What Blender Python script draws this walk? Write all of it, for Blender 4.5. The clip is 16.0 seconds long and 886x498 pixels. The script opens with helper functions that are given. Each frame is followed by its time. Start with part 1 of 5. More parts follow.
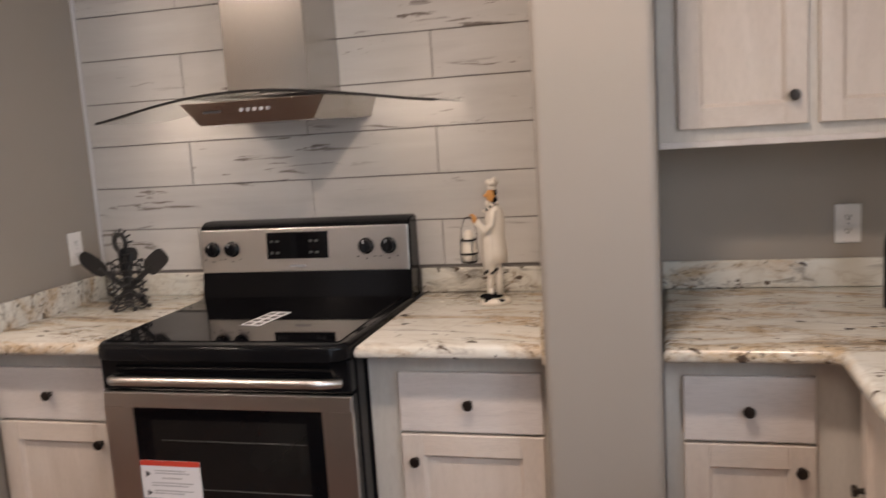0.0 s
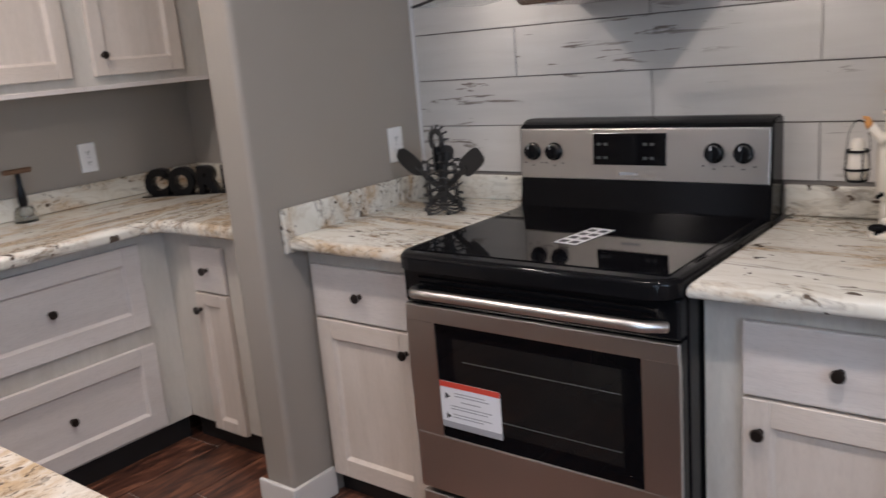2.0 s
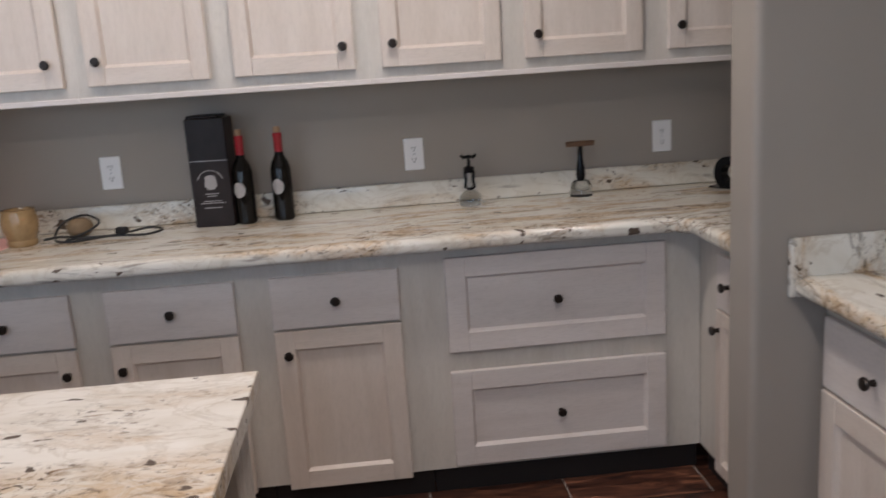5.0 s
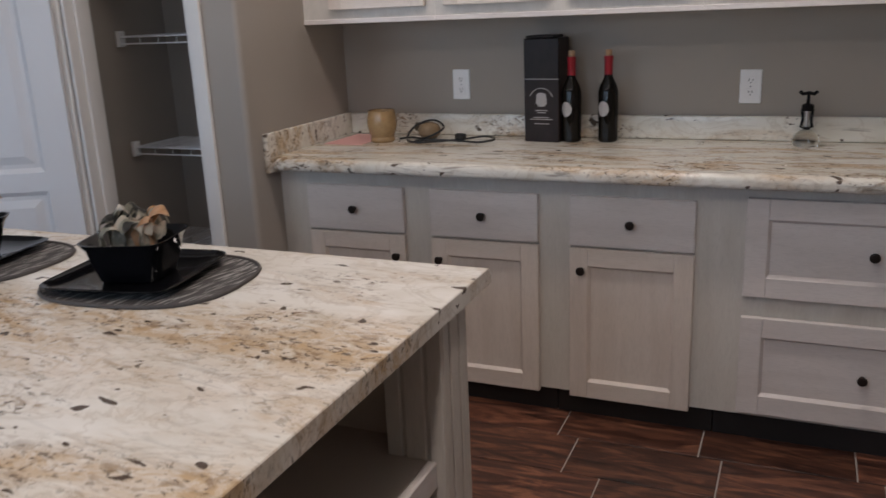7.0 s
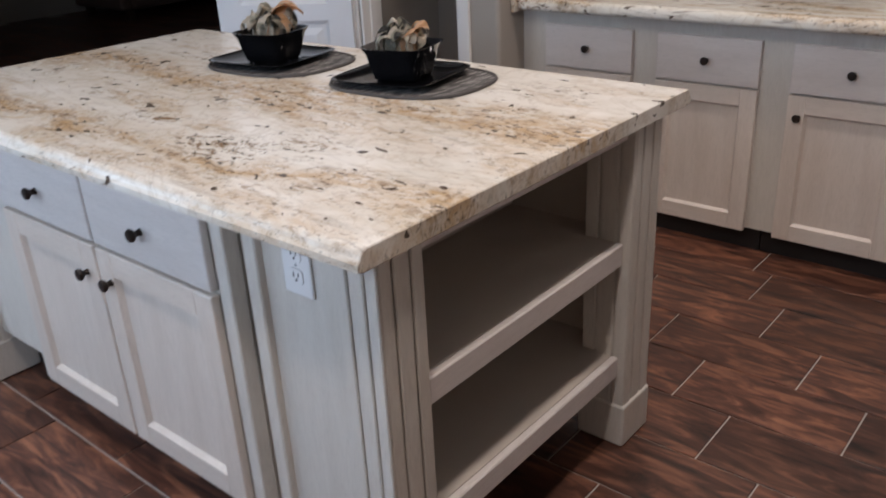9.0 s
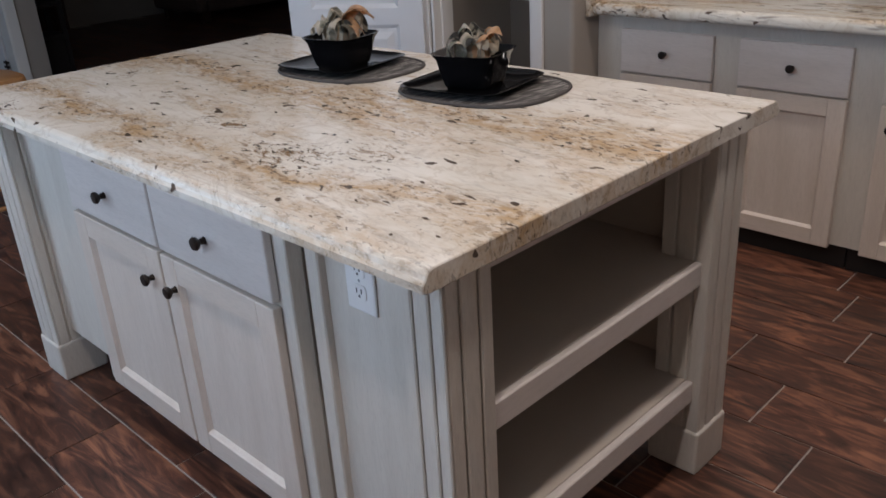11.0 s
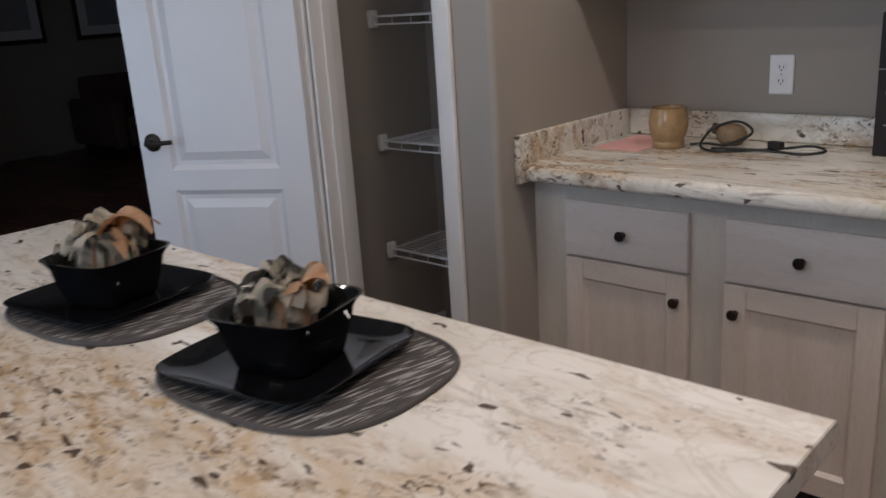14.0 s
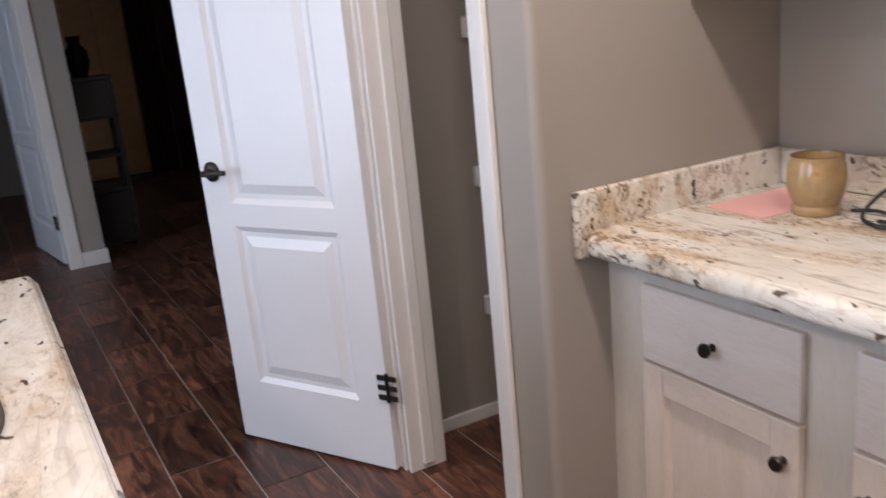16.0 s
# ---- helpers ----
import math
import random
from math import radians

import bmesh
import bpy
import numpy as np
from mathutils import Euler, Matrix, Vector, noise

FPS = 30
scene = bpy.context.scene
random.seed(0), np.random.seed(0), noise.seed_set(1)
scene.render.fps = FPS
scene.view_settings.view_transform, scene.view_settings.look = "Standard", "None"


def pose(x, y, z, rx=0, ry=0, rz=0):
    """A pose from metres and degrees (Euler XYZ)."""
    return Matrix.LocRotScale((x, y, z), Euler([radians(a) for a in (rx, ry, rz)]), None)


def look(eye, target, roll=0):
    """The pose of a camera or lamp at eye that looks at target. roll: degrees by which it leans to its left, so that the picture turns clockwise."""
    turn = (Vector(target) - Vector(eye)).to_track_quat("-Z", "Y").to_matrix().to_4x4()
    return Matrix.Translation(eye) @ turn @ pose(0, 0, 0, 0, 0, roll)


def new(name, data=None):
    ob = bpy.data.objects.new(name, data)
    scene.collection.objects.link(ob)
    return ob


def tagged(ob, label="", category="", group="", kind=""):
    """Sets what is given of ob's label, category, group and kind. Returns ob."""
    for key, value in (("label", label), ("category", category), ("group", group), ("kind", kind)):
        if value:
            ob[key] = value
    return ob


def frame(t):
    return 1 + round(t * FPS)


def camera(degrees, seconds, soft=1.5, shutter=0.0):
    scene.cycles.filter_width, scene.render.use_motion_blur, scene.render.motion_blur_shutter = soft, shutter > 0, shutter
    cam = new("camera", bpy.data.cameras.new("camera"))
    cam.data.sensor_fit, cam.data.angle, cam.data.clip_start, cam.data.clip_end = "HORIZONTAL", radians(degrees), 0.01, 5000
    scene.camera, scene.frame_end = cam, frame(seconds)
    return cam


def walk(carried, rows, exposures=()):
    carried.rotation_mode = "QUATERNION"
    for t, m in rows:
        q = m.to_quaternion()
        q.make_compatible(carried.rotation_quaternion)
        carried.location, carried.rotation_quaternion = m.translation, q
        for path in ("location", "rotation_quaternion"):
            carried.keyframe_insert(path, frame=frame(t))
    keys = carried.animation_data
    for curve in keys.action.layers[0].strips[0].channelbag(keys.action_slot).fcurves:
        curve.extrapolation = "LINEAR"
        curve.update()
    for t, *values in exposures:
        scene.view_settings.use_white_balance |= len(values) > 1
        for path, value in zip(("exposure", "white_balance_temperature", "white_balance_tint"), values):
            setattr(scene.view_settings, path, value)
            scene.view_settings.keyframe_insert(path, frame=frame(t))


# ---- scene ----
cam = camera(55.5, 16.0, soft=1.5, shutter=0.4)
PATH = [
    (0, (-0.042, 0.035, 1.479), (-0.552, 1.946, 1.186), -3.7),
    (0.5, (-0.12, 0.148, 1.457), (-0.828, 1.983, 1.095), -3.6),
    (1, (-0.167, 0.222, 1.452), (-0.999, 1.993, 1.04), -4.3),
    (1.5, (-0.177, 0.301, 1.449), (-1.159, 1.98, 0.983), -5.0),
    (2, (-0.18, 0.451, 1.441), (-1.402, 1.962, 0.968), -5.0),
    (2.5, (-0.199, 0.561, 1.431), (-1.612, 1.895, 0.959), -5.0),
    (3, (-0.266, 0.691, 1.424), (-1.836, 1.854, 0.996), -4.1),
    (3.5, (-0.325, 0.793, 1.439), (-2.035, 1.771, 1.09), -3.8),
    (4, (-0.338, 0.92, 1.436), (-2.173, 1.653, 1.128), -4.3),
    (4.5, (-0.331, 1.086, 1.433), (-2.255, 1.508, 1.088), -3.4),
    (5, (-0.344, 1.18, 1.43), (-2.292, 1.326, 1.001), -3.8),
    (5.2, (-0.375, 1.205, 1.436), (-2.322, 1.253, 0.981), -3.8),
    (7.5, (-0.182, 1.6, 1.421), (-1.882, 0.714, 0.851), -1.3),
    (8, (-0.062, 1.675, 1.422), (-1.698, 0.701, 0.81), -0.2),
    (8.5, (0.008, 1.718, 1.408), (-1.482, 0.593, 0.691), -1.3),
    (9, (0.058, 1.765, 1.41), (-1.324, 0.576, 0.587), -2.9),
    (9.2, (0.078, 1.779, 1.409), (-1.27, 0.568, 0.561), -3.0),
    (11.3, (-0.032, 1.674, 1.407), (-1.302, 0.34, 0.629), -3.2),
    (11.5, (-0.066, 1.621, 1.407), (-1.345, 0.271, 0.671), -2.5),
    (12, (-0.152, 1.484, 1.406), (-1.459, 0.118, 0.752), -1.6),
    (12.5, (-0.282, 1.376, 1.41), (-1.655, 0.05, 0.812), -3.4),
    (13, (-0.465, 1.313, 1.404), (-1.827, -0.034, 0.828), -2.9),
    (13.5, (-0.666, 1.282, 1.397), (-2.031, -0.065, 0.831), -2.5),
    (14, (-0.887, 1.208, 1.4), (-2.292, -0.099, 0.835), -3.8),
    (14.5, (-1.132, 1.219, 1.379), (-2.519, -0.108, 0.819), -4.5),
    (15, (-1.367, 1.276, 1.384), (-2.615, -0.189, 0.838), -5.0),
    (15.5, (-1.593, 1.205, 1.366), (-2.712, -0.358, 0.816), -4.9),
    (16, (-1.774, 1.095, 1.394), (-2.695, -0.598, 0.858), -5.5),
]
EXPO = [
    (0.0, 0.1, 7700, 15),
    (0.5, 0.8, 6750, 11),
    (1.0, 0.75, 6500, 10),
    (1.5, 0.6, 6500, 10),
    (2.0, 0.05, 6500, 10),
    (2.5, 0.0, 6500, 10),
    (3.0, 0.18, 6500, 10),
    (4.0, -0.12, 6500, 10),
    (5.0, -0.27, 6500, 10),
    (7.5, -0.55, 6500, 10),
    (8.5, -0.5, 6500, 10),
    (9.0, -0.1, 6500, 10),
    (9.3, -0.1, 6500, 10),
    (11.5, -0.75, 6500, 10),
    (12.0, -1.3, 6500, 10),
    (12.5, -1.42, 6500, 10),
    (13.0, -1.0, 6500, 10),
    (13.5, -0.87, 6500, 10),
    (14.0, -0.5, 6500, 10),
    (14.5, -0.22, 6600, 13),
    (15.0, -0.12, 6650, 13),
    (15.5, 0.05, 6650, 14),
    (16.0, 0.55, 6650, 14),
]
walk(cam, [(t, look(eye, target, roll)) for t, eye, target, roll in PATH], EXPO)

# ---- light ----
world = bpy.data.worlds.new("sky")
scene.world = world
world.use_nodes = True
wn = world.node_tree
sky = wn.nodes.new("ShaderNodeTexSky")
sky.sky_type, sky.sun_disc, sky.sun_elevation, sky.sun_rotation = "NISHITA", False, radians(40), radians(200)
wn.links.new(sky.outputs[0], wn.nodes["Background"].inputs[0])
wn.nodes["Background"].inputs[1].default_value = 0.1


def area_lamp(name, x, y, z, sx, sy, watts, color, target):
    d = bpy.data.lights.new(name, "AREA")
    d.shape, d.size, d.size_y, d.energy, d.color = "RECTANGLE", sx, sy, watts, color
    ob = new(name, d)
    ob.matrix_world = look((x, y, z), target)
    return ob


WARM = (1.0, 0.885, 0.835)
DAY = (0.56, 0.74, 1.0)
CEIL = 2.62
CANS = [(-2.40, 1.25, 15.0), (-1.25, 1.20, 5.5), (-0.25, 1.20, 18.0), (-2.45, 0.0, 11.0), (-0.2, -0.9, 12.0)]
for cx, cy, watts in CANS:
    area_lamp("can_light", cx, cy, CEIL - 0.03, 0.16, 0.16, watts, WARM, (cx, cy, 0)).data.shape = "DISK"
area_lamp("window_light", 0.98, -2.0, 1.35, 1.7, 1.9, 36, DAY, (-1.0, -1.6, 0.9))
# lamp added before the solid back-room wall to brighten the far door
area_lamp("window_light", 0.90, -6.1, 1.5, 1.0, 1.2, 8, DAY, (-2.0, -5.4, 0.9))
area_lamp("window_light", 0.98, 0.55, 1.65, 1.0, 0.9, 18, DAY, (-1.5, 0.6, 0.8))


# ---- materials ----
def material(name, rough=0.5, metal=0.0):
    m = bpy.data.materials.new(name)
    m.use_nodes = True
    b = m.node_tree.nodes["Principled BSDF"]
    b.inputs["Roughness"].default_value, b.inputs["Metallic"].default_value = rough, metal
    return m, m.node_tree, b


def coords(nt, scale, rot=(0, 0, 0)):
    g = nt.nodes.new("ShaderNodeNewGeometry")
    out = g.outputs["Position"]
    for turn, size in ((rot, (1, 1, 1)), ((0, 0, 0), scale)):
        mp = nt.nodes.new("ShaderNodeMapping")
        mp.inputs["Scale"].default_value = size
        mp.inputs["Rotation"].default_value = [radians(a) for a in turn]
        nt.links.new(out, mp.inputs[0])
        out = mp.outputs[0]
    return out


def noise_tex(nt, vec, scale, detail=4.0, distortion=0.0, rough=0.55):
    n = nt.nodes.new("ShaderNodeTexNoise")
    n.inputs["Scale"].default_value, n.inputs["Detail"].default_value = scale, detail
    n.inputs["Distortion"].default_value, n.inputs["Roughness"].default_value = distortion, rough
    nt.links.new(vec, n.inputs["Vector"])
    return n.outputs["Fac"]


def ramp(nt, fac, stops):
    r = nt.nodes.new("ShaderNodeValToRGB")
    e = r.color_ramp.elements
    while len(e) < len(stops):
        e.new(0.5)
    for el, (p, c) in zip(e, stops):
        el.position = p
        el.color = (c, c, c, 1) if isinstance(c, (int, float)) else (*c, 1)
    nt.links.new(fac, r.inputs[0])
    return r.outputs[0]


def mix(nt, fac, a, b, mode="MIX"):
    m = nt.nodes.new("ShaderNodeMix")
    m.data_type, m.blend_type = "RGBA", mode
    for sock, v in ((m.inputs["Factor"], fac), (m.inputs["A"], a), (m.inputs["B"], b)):
        if isinstance(v, (int, float)):
            sock.default_value = v
        elif isinstance(v, tuple):
            sock.default_value = (*v, 1)
        else:
            nt.links.new(v, sock)
    return m.outputs["Result"]


def times(nt, a, b, op="MULTIPLY"):
    m = nt.nodes.new("ShaderNodeMath")
    m.operation = op
    for sock, v in zip(m.inputs, (a, b)):
        if isinstance(v, (int, float)):
            sock.default_value = v
        else:
            nt.links.new(v, sock)
    return m.outputs[0]


def bump(nt, b, height, strength=0.2, dist=0.002):
    n = nt.nodes.new("ShaderNodeBump")
    n.inputs["Strength"].default_value, n.inputs["Distance"].default_value = strength, dist
    nt.links.new(height, n.inputs["Height"])
    nt.links.new(n.outputs[0], b.inputs["Normal"])


def plain(name, color, rough=0.5, metal=0.0, vary=0.08, scale=6.0, rel=0.1, rscale=120.0):
    m, nt, b = material(name, rough, metal)
    v = coords(nt, (1, 1, 1))
    f = noise_tex(nt, v, scale, 5)
    c = mix(nt, f, tuple(k * (1 - vary) for k in color), tuple(min(1, k * (1 + vary)) for k in color))
    nt.links.new(c, b.inputs["Base Color"])
    if rel:
        bump(nt, b, noise_tex(nt, v, rscale, 3), rel, 0.001)
    return m


def cabinet_paint(name, stretch, pale, deep):
    """Whitewashed maple: pale, with faint grain along one axis and darker rubbed streaks."""
    m, nt, b = material(name, 0.40)
    v = coords(nt, stretch)
    broad = noise_tex(nt, v, 2.2, 4, 0.6)
    fine = noise_tex(nt, coords(nt, tuple(s * 9 for s in stretch)), 6.0, 4)
    figure = noise_tex(nt, coords(nt, tuple(s * 2.2 for s in stretch)), 3.0, 3, 1.6)
    c = mix(nt, ramp(nt, broad, [(0.3, 0.0), (0.75, 1.0)]), pale, deep)
    c = mix(nt, ramp(nt, figure, [(0.50, 0.0), (0.56, 0.20), (0.60, 0.0)]), c, tuple(k * 0.80 for k in deep))
    c = mix(nt, ramp(nt, fine, [(0.50, 0.0), (0.72, 0.30)]), c, tuple(k * 0.78 for k in deep))
    nt.links.new(c, b.inputs["Base Color"])
    bump(nt, b, fine, 0.08, 0.001)
    return m


def granite(name, turn, streak=1.0, warm=1.0, bands=(), base=(0.80, 0.765, 0.70)):
    """Cream stone-look laminate: ochre drifts, mottled brown clusters, flecks and broken dark streaks that run one way."""
    m, nt, b = material(name, 0.22)
    v = coords(nt, (1.0, 4.0, 2.5), (0, 0, turn))
    v2 = coords(nt, (1.0, 1.9, 1.5), (0, 0, turn))
    drift = noise_tex(nt, v, 1.5, 6, 0.9, 0.6)
    cloud = noise_tex(nt, v2, 4.0, 5, 0.8, 0.58)
    c = mix(nt, ramp(nt, cloud, [(0.38, 0.0), (0.68, 1.0)]), base, tuple(k * q for k, q in zip(base, (0.84, 0.82, 0.78))))
    # thin tan veils that follow the drift
    veil = noise_tex(nt, v2, 4.5, 5, 1.6, 0.55)
    c = mix(nt, ramp(nt, veil, [(0.48, 0.0), (0.51, 0.32), (0.54, 0.0)]), c, (0.42, 0.345, 0.255))
    # ochre drifts
    band = ramp(nt, drift, [(0.50, 0.0), (0.60, 1.0)])
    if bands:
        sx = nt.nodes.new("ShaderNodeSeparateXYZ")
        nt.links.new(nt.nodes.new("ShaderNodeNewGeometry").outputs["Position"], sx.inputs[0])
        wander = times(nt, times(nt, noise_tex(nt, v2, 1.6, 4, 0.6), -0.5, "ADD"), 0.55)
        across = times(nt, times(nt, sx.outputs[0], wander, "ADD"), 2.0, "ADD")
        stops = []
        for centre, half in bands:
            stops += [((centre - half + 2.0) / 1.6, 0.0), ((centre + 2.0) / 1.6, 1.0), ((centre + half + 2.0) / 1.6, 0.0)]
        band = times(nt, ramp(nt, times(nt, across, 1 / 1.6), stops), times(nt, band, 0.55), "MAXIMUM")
    mott = noise_tex(nt, v2, 11.0, 8, 1.0, 0.7)
    c = mix(nt, times(nt, times(nt, band, ramp(nt, mott, [(0.36, 0.15), (0.58, 0.95)])), warm), c, (0.50, 0.335, 0.175))
    # rusty mottled clusters
    clus = noise_tex(nt, v2, 2.6, 3, 0.5)
    grit = noise_tex(nt, v2, 20.0, 7, 0.9, 0.7)
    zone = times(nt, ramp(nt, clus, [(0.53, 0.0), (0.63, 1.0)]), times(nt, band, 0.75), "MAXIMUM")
    c = mix(nt, times(nt, ramp(nt, grit, [(0.51, 0.0), (0.62, 0.95)]), zone), c, (0.22, 0.135, 0.07))
    # fine dark grit strung along the drift
    fleck = noise_tex(nt, v2, 60.0, 3, 0.6, 0.5)
    c = mix(nt, times(nt, ramp(nt, fleck, [(0.59, 0.0), (0.64, 0.95)]), zone), c, (0.075, 0.05, 0.035))
    # separate dark spots
    spot = noise_tex(nt, v2, 19.0, 2, 0.4, 0.45)
    c = mix(nt, ramp(nt, spot, [(0.675, 0.0), (0.705, 0.95)]), c, (0.07, 0.045, 0.03))
    # broken dark streaks
    vein = noise_tex(nt, coords(nt, (0.8, 9.0, 5.0), (0, 0, turn)), 4.0, 7, 0.9, 0.62)
    where = noise_tex(nt, v, 3.0, 3, 0.4)
    c = mix(nt, times(nt, ramp(nt, vein, [(0.55, 0.0), (0.63, 0.95 * streak)]), ramp(nt, where, [(0.45, 0.0), (0.56, 1.0)])), c, (0.10, 0.072, 0.052))
    nt.links.new(c, b.inputs["Base Color"])
    nt.links.new(ramp(nt, cloud, [(0.3, 0.16), (0.8, 0.30)]), b.inputs["Roughness"])
    return m


def wood_tile(name, joined=False):
    """Dark red-brown wood-look porcelain plank."""
    m, nt, b = material(name, 0.38)
    g = nt.nodes.new("ShaderNodeNewGeometry")
    rnd = g.outputs["Random Per Island"] if joined else nt.nodes.new("ShaderNodeObjectInfo").outputs["Random"]
    sh = nt.nodes.new("ShaderNodeVectorMath")
    sh.operation = "MULTIPLY_ADD"
    nt.links.new(rnd, sh.inputs[0])
    sh.inputs[1].default_value = (37, 91, 13)
    nt.links.new(g.outputs["Position"], sh.inputs[2])
    mp = nt.nodes.new("ShaderNodeMapping")
    mp.inputs["Scale"].default_value = (9, 1.6, 1)
    nt.links.new(sh.outputs[0], mp.inputs[0])
    grain = noise_tex(nt, mp.outputs[0], 2.4, 7, 1.4, 0.62)
    c = ramp(nt, grain, [(0.32, (0.022, 0.011, 0.009)), (0.50, (0.105, 0.042, 0.027)), (0.68, (0.30, 0.125, 0.070))])
    tone = ramp(nt, rnd, [(0.0, 0.55), (1.0, 1.25)])
    c = mix(nt, 1.0, c, tone, "MULTIPLY")
    nt.links.new(c, b.inputs["Base Color"])
    nt.links.new(ramp(nt, grain, [(0.3, 0.30), (0.7, 0.46)]), b.inputs["Roughness"])
    bump(nt, b, grain, 0.12, 0.001)
    return m


def plank_tile(name):
    """Weathered white plank tile: soft grey drift and dark chipped cracks along the board."""
    m, nt, b = material(name, 0.33)
    oi = nt.nodes.new("ShaderNodeObjectInfo")
    g = nt.nodes.new("ShaderNodeNewGeometry")
    sh = nt.nodes.new("ShaderNodeVectorMath")
    sh.operation = "MULTIPLY_ADD"
    nt.links.new(oi.outputs["Random"], sh.inputs[0])
    sh.inputs[1].default_value = (53, 0, 29)
    nt.links.new(g.outputs["Position"], sh.inputs[2])
    mp = nt.nodes.new("ShaderNodeMapping")
    mp.inputs["Scale"].default_value = (1.0, 1.0, 9.0)
    nt.links.new(sh.outputs[0], mp.inputs[0])
    soft = noise_tex(nt, mp.outputs[0], 3.0, 5, 0.5)
    c = mix(nt, soft, (0.50, 0.475, 0.45), (0.64, 0.62, 0.59))
    crack = noise_tex(nt, mp.outputs[0], 4.2, 6, 0.5, 0.6)
    patch = noise_tex(nt, mp.outputs[0], 1.3, 2)
    f = times(nt, ramp(nt, crack, [(0.575, 0.0), (0.61, 1.0)]), ramp(nt, patch, [(0.50, 0.0), (0.60, 1.0)]))
    c = mix(nt, times(nt, f, 0.85), c, (0.12, 0.085, 0.065))
    nt.links.new(c, b.inputs["Base Color"])
    bump(nt, b, soft, 0.08, 0.001)
    return m


def brushed(name, color, rough):
    """Fine-brushed steel: near-even sheen with slow smudges."""
    m, nt, b = material(name, rough, 1.0)
    f = noise_tex(nt, coords(nt, (1, 1, 1)), 3.0, 2)
    nt.links.new(mix(nt, f, tuple(k * 0.95 for k in color), color), b.inputs["Base Color"])
    nt.links.new(ramp(nt, f, [(0.3, rough * 0.92), (0.7, rough * 1.08)]), b.inputs["Roughness"])
    return m


def dull(m, level):
    m.node_tree.nodes["Principled BSDF"].inputs["Specular IOR Level"].default_value = level
    return m


def glass(name, tint, rough=0.0):
    m, nt, b = material(name, rough)
    b.inputs["Base Color"].default_value = (*tint, 1)
    b.inputs["Transmission Weight"].default_value = 1.0
    b.inputs["IOR"].default_value = 1.45
    return m


WALL = plain("greige_paint", (0.335, 0.300, 0.262), 0.62, vary=0.05, scale=2.5, rel=0.22, rscale=170)
CEILING = plain("ceiling_paint", (0.78, 0.76, 0.73), 0.8, vary=0.03)
WHITE = plain("white_enamel", (0.70, 0.695, 0.70), 0.32, vary=0.03, rel=0.05)
TRIM = plain("trim_paint", (0.72, 0.70, 0.67), 0.4, vary=0.05, rel=0.05)
# Same maple: doors' warm and drawers' cool tint hold the light falling on them.
FRAME_C = ((0.665, 0.625, 0.565), (0.575, 0.53, 0.47))
DOOR_LIT_C = ((0.725, 0.645, 0.575), (0.635, 0.55, 0.475))
DRAWER_LIT_C = ((0.735, 0.68, 0.645), (0.645, 0.585, 0.545))
CABV = cabinet_paint("whitewashed_maple_face_frame", (6.0, 6.0, 0.8), *FRAME_C)
DOORV = cabinet_paint("whitewashed_maple_upright", (6.0, 6.0, 0.8), *DOOR_LIT_C)
DOORY = cabinet_paint("whitewashed_maple_rail_lengthwise", (6.0, 0.8, 6.0), *DOOR_LIT_C)
DOORX = cabinet_paint("whitewashed_maple_rail_crosswise", (0.8, 6.0, 6.0), *DOOR_LIT_C)
CABY = cabinet_paint("whitewashed_maple_drawer_lengthwise", (6.0, 0.8, 6.0), *DRAWER_LIT_C)
CABX = cabinet_paint("whitewashed_maple_drawer_crosswise", (0.8, 6.0, 6.0), *DRAWER_LIT_C)
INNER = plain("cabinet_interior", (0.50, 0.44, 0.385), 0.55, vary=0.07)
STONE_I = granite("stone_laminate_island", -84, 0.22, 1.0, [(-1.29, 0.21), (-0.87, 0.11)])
STONE_W = granite("stone_laminate_counter", -90, 0.62, 0.75, base=(0.76, 0.735, 0.665))
STONE_N = granite("stone_laminate_range_counter", 6, 0.6, 0.8, base=(0.76, 0.74, 0.675))
FLOOR_T = wood_tile("wood_look_tile")
FLOOR_J = wood_tile("wood_look_tile_far", True)
GROUT = plain("grout", (0.46, 0.42, 0.38), 0.85, vary=0.1, scale=20)
GROUT_W = plain("wall_grout", (0.20, 0.18, 0.165), 0.85, vary=0.1, scale=20)
PLANK = plank_tile("weathered_plank_tile")
BRONZE = plain("oil_rubbed_bronze", (0.035, 0.027, 0.023), 0.35, 0.7, vary=0.25, scale=60, rel=0.05)
STEEL = brushed("stainless_steel", (0.66, 0.635, 0.61), 0.33)
STEEL_H = brushed("hood_steel", (0.50, 0.475, 0.45), 0.24)
BLACK_G = dull(plain("black_glass", (0.004, 0.004, 0.005), 0.04, vary=0.1, rel=0), 0.14)
BLACK_E = dull(plain("black_enamel", (0.006, 0.006, 0.007), 0.12, vary=0.15, rel=0), 0.18)
BLACK_M = plain("matt_black", (0.016, 0.015, 0.015), 0.5, vary=0.2, rel=0.1)
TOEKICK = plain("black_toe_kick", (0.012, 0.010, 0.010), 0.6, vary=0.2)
PLASTIC = plain("outlet_plastic", (0.80, 0.79, 0.78), 0.3, vary=0.02, rel=0)
SLOT = plain("outlet_slot", (0.05, 0.05, 0.05), 0.6, rel=0)
CERAMIC = dull(plain("black_ceramic", (0.005, 0.005, 0.006), 0.07, vary=0.1, rel=0), 0.35)
PAPER = plain("label_paper", (0.78, 0.78, 0.80), 0.5, vary=0.02, rel=0)
RED = plain("label_red", (0.62, 0.06, 0.035), 0.5, vary=0.05, rel=0)
GREYINK = plain("label_ink", (0.36, 0.36, 0.38), 0.6, vary=0.05, rel=0)
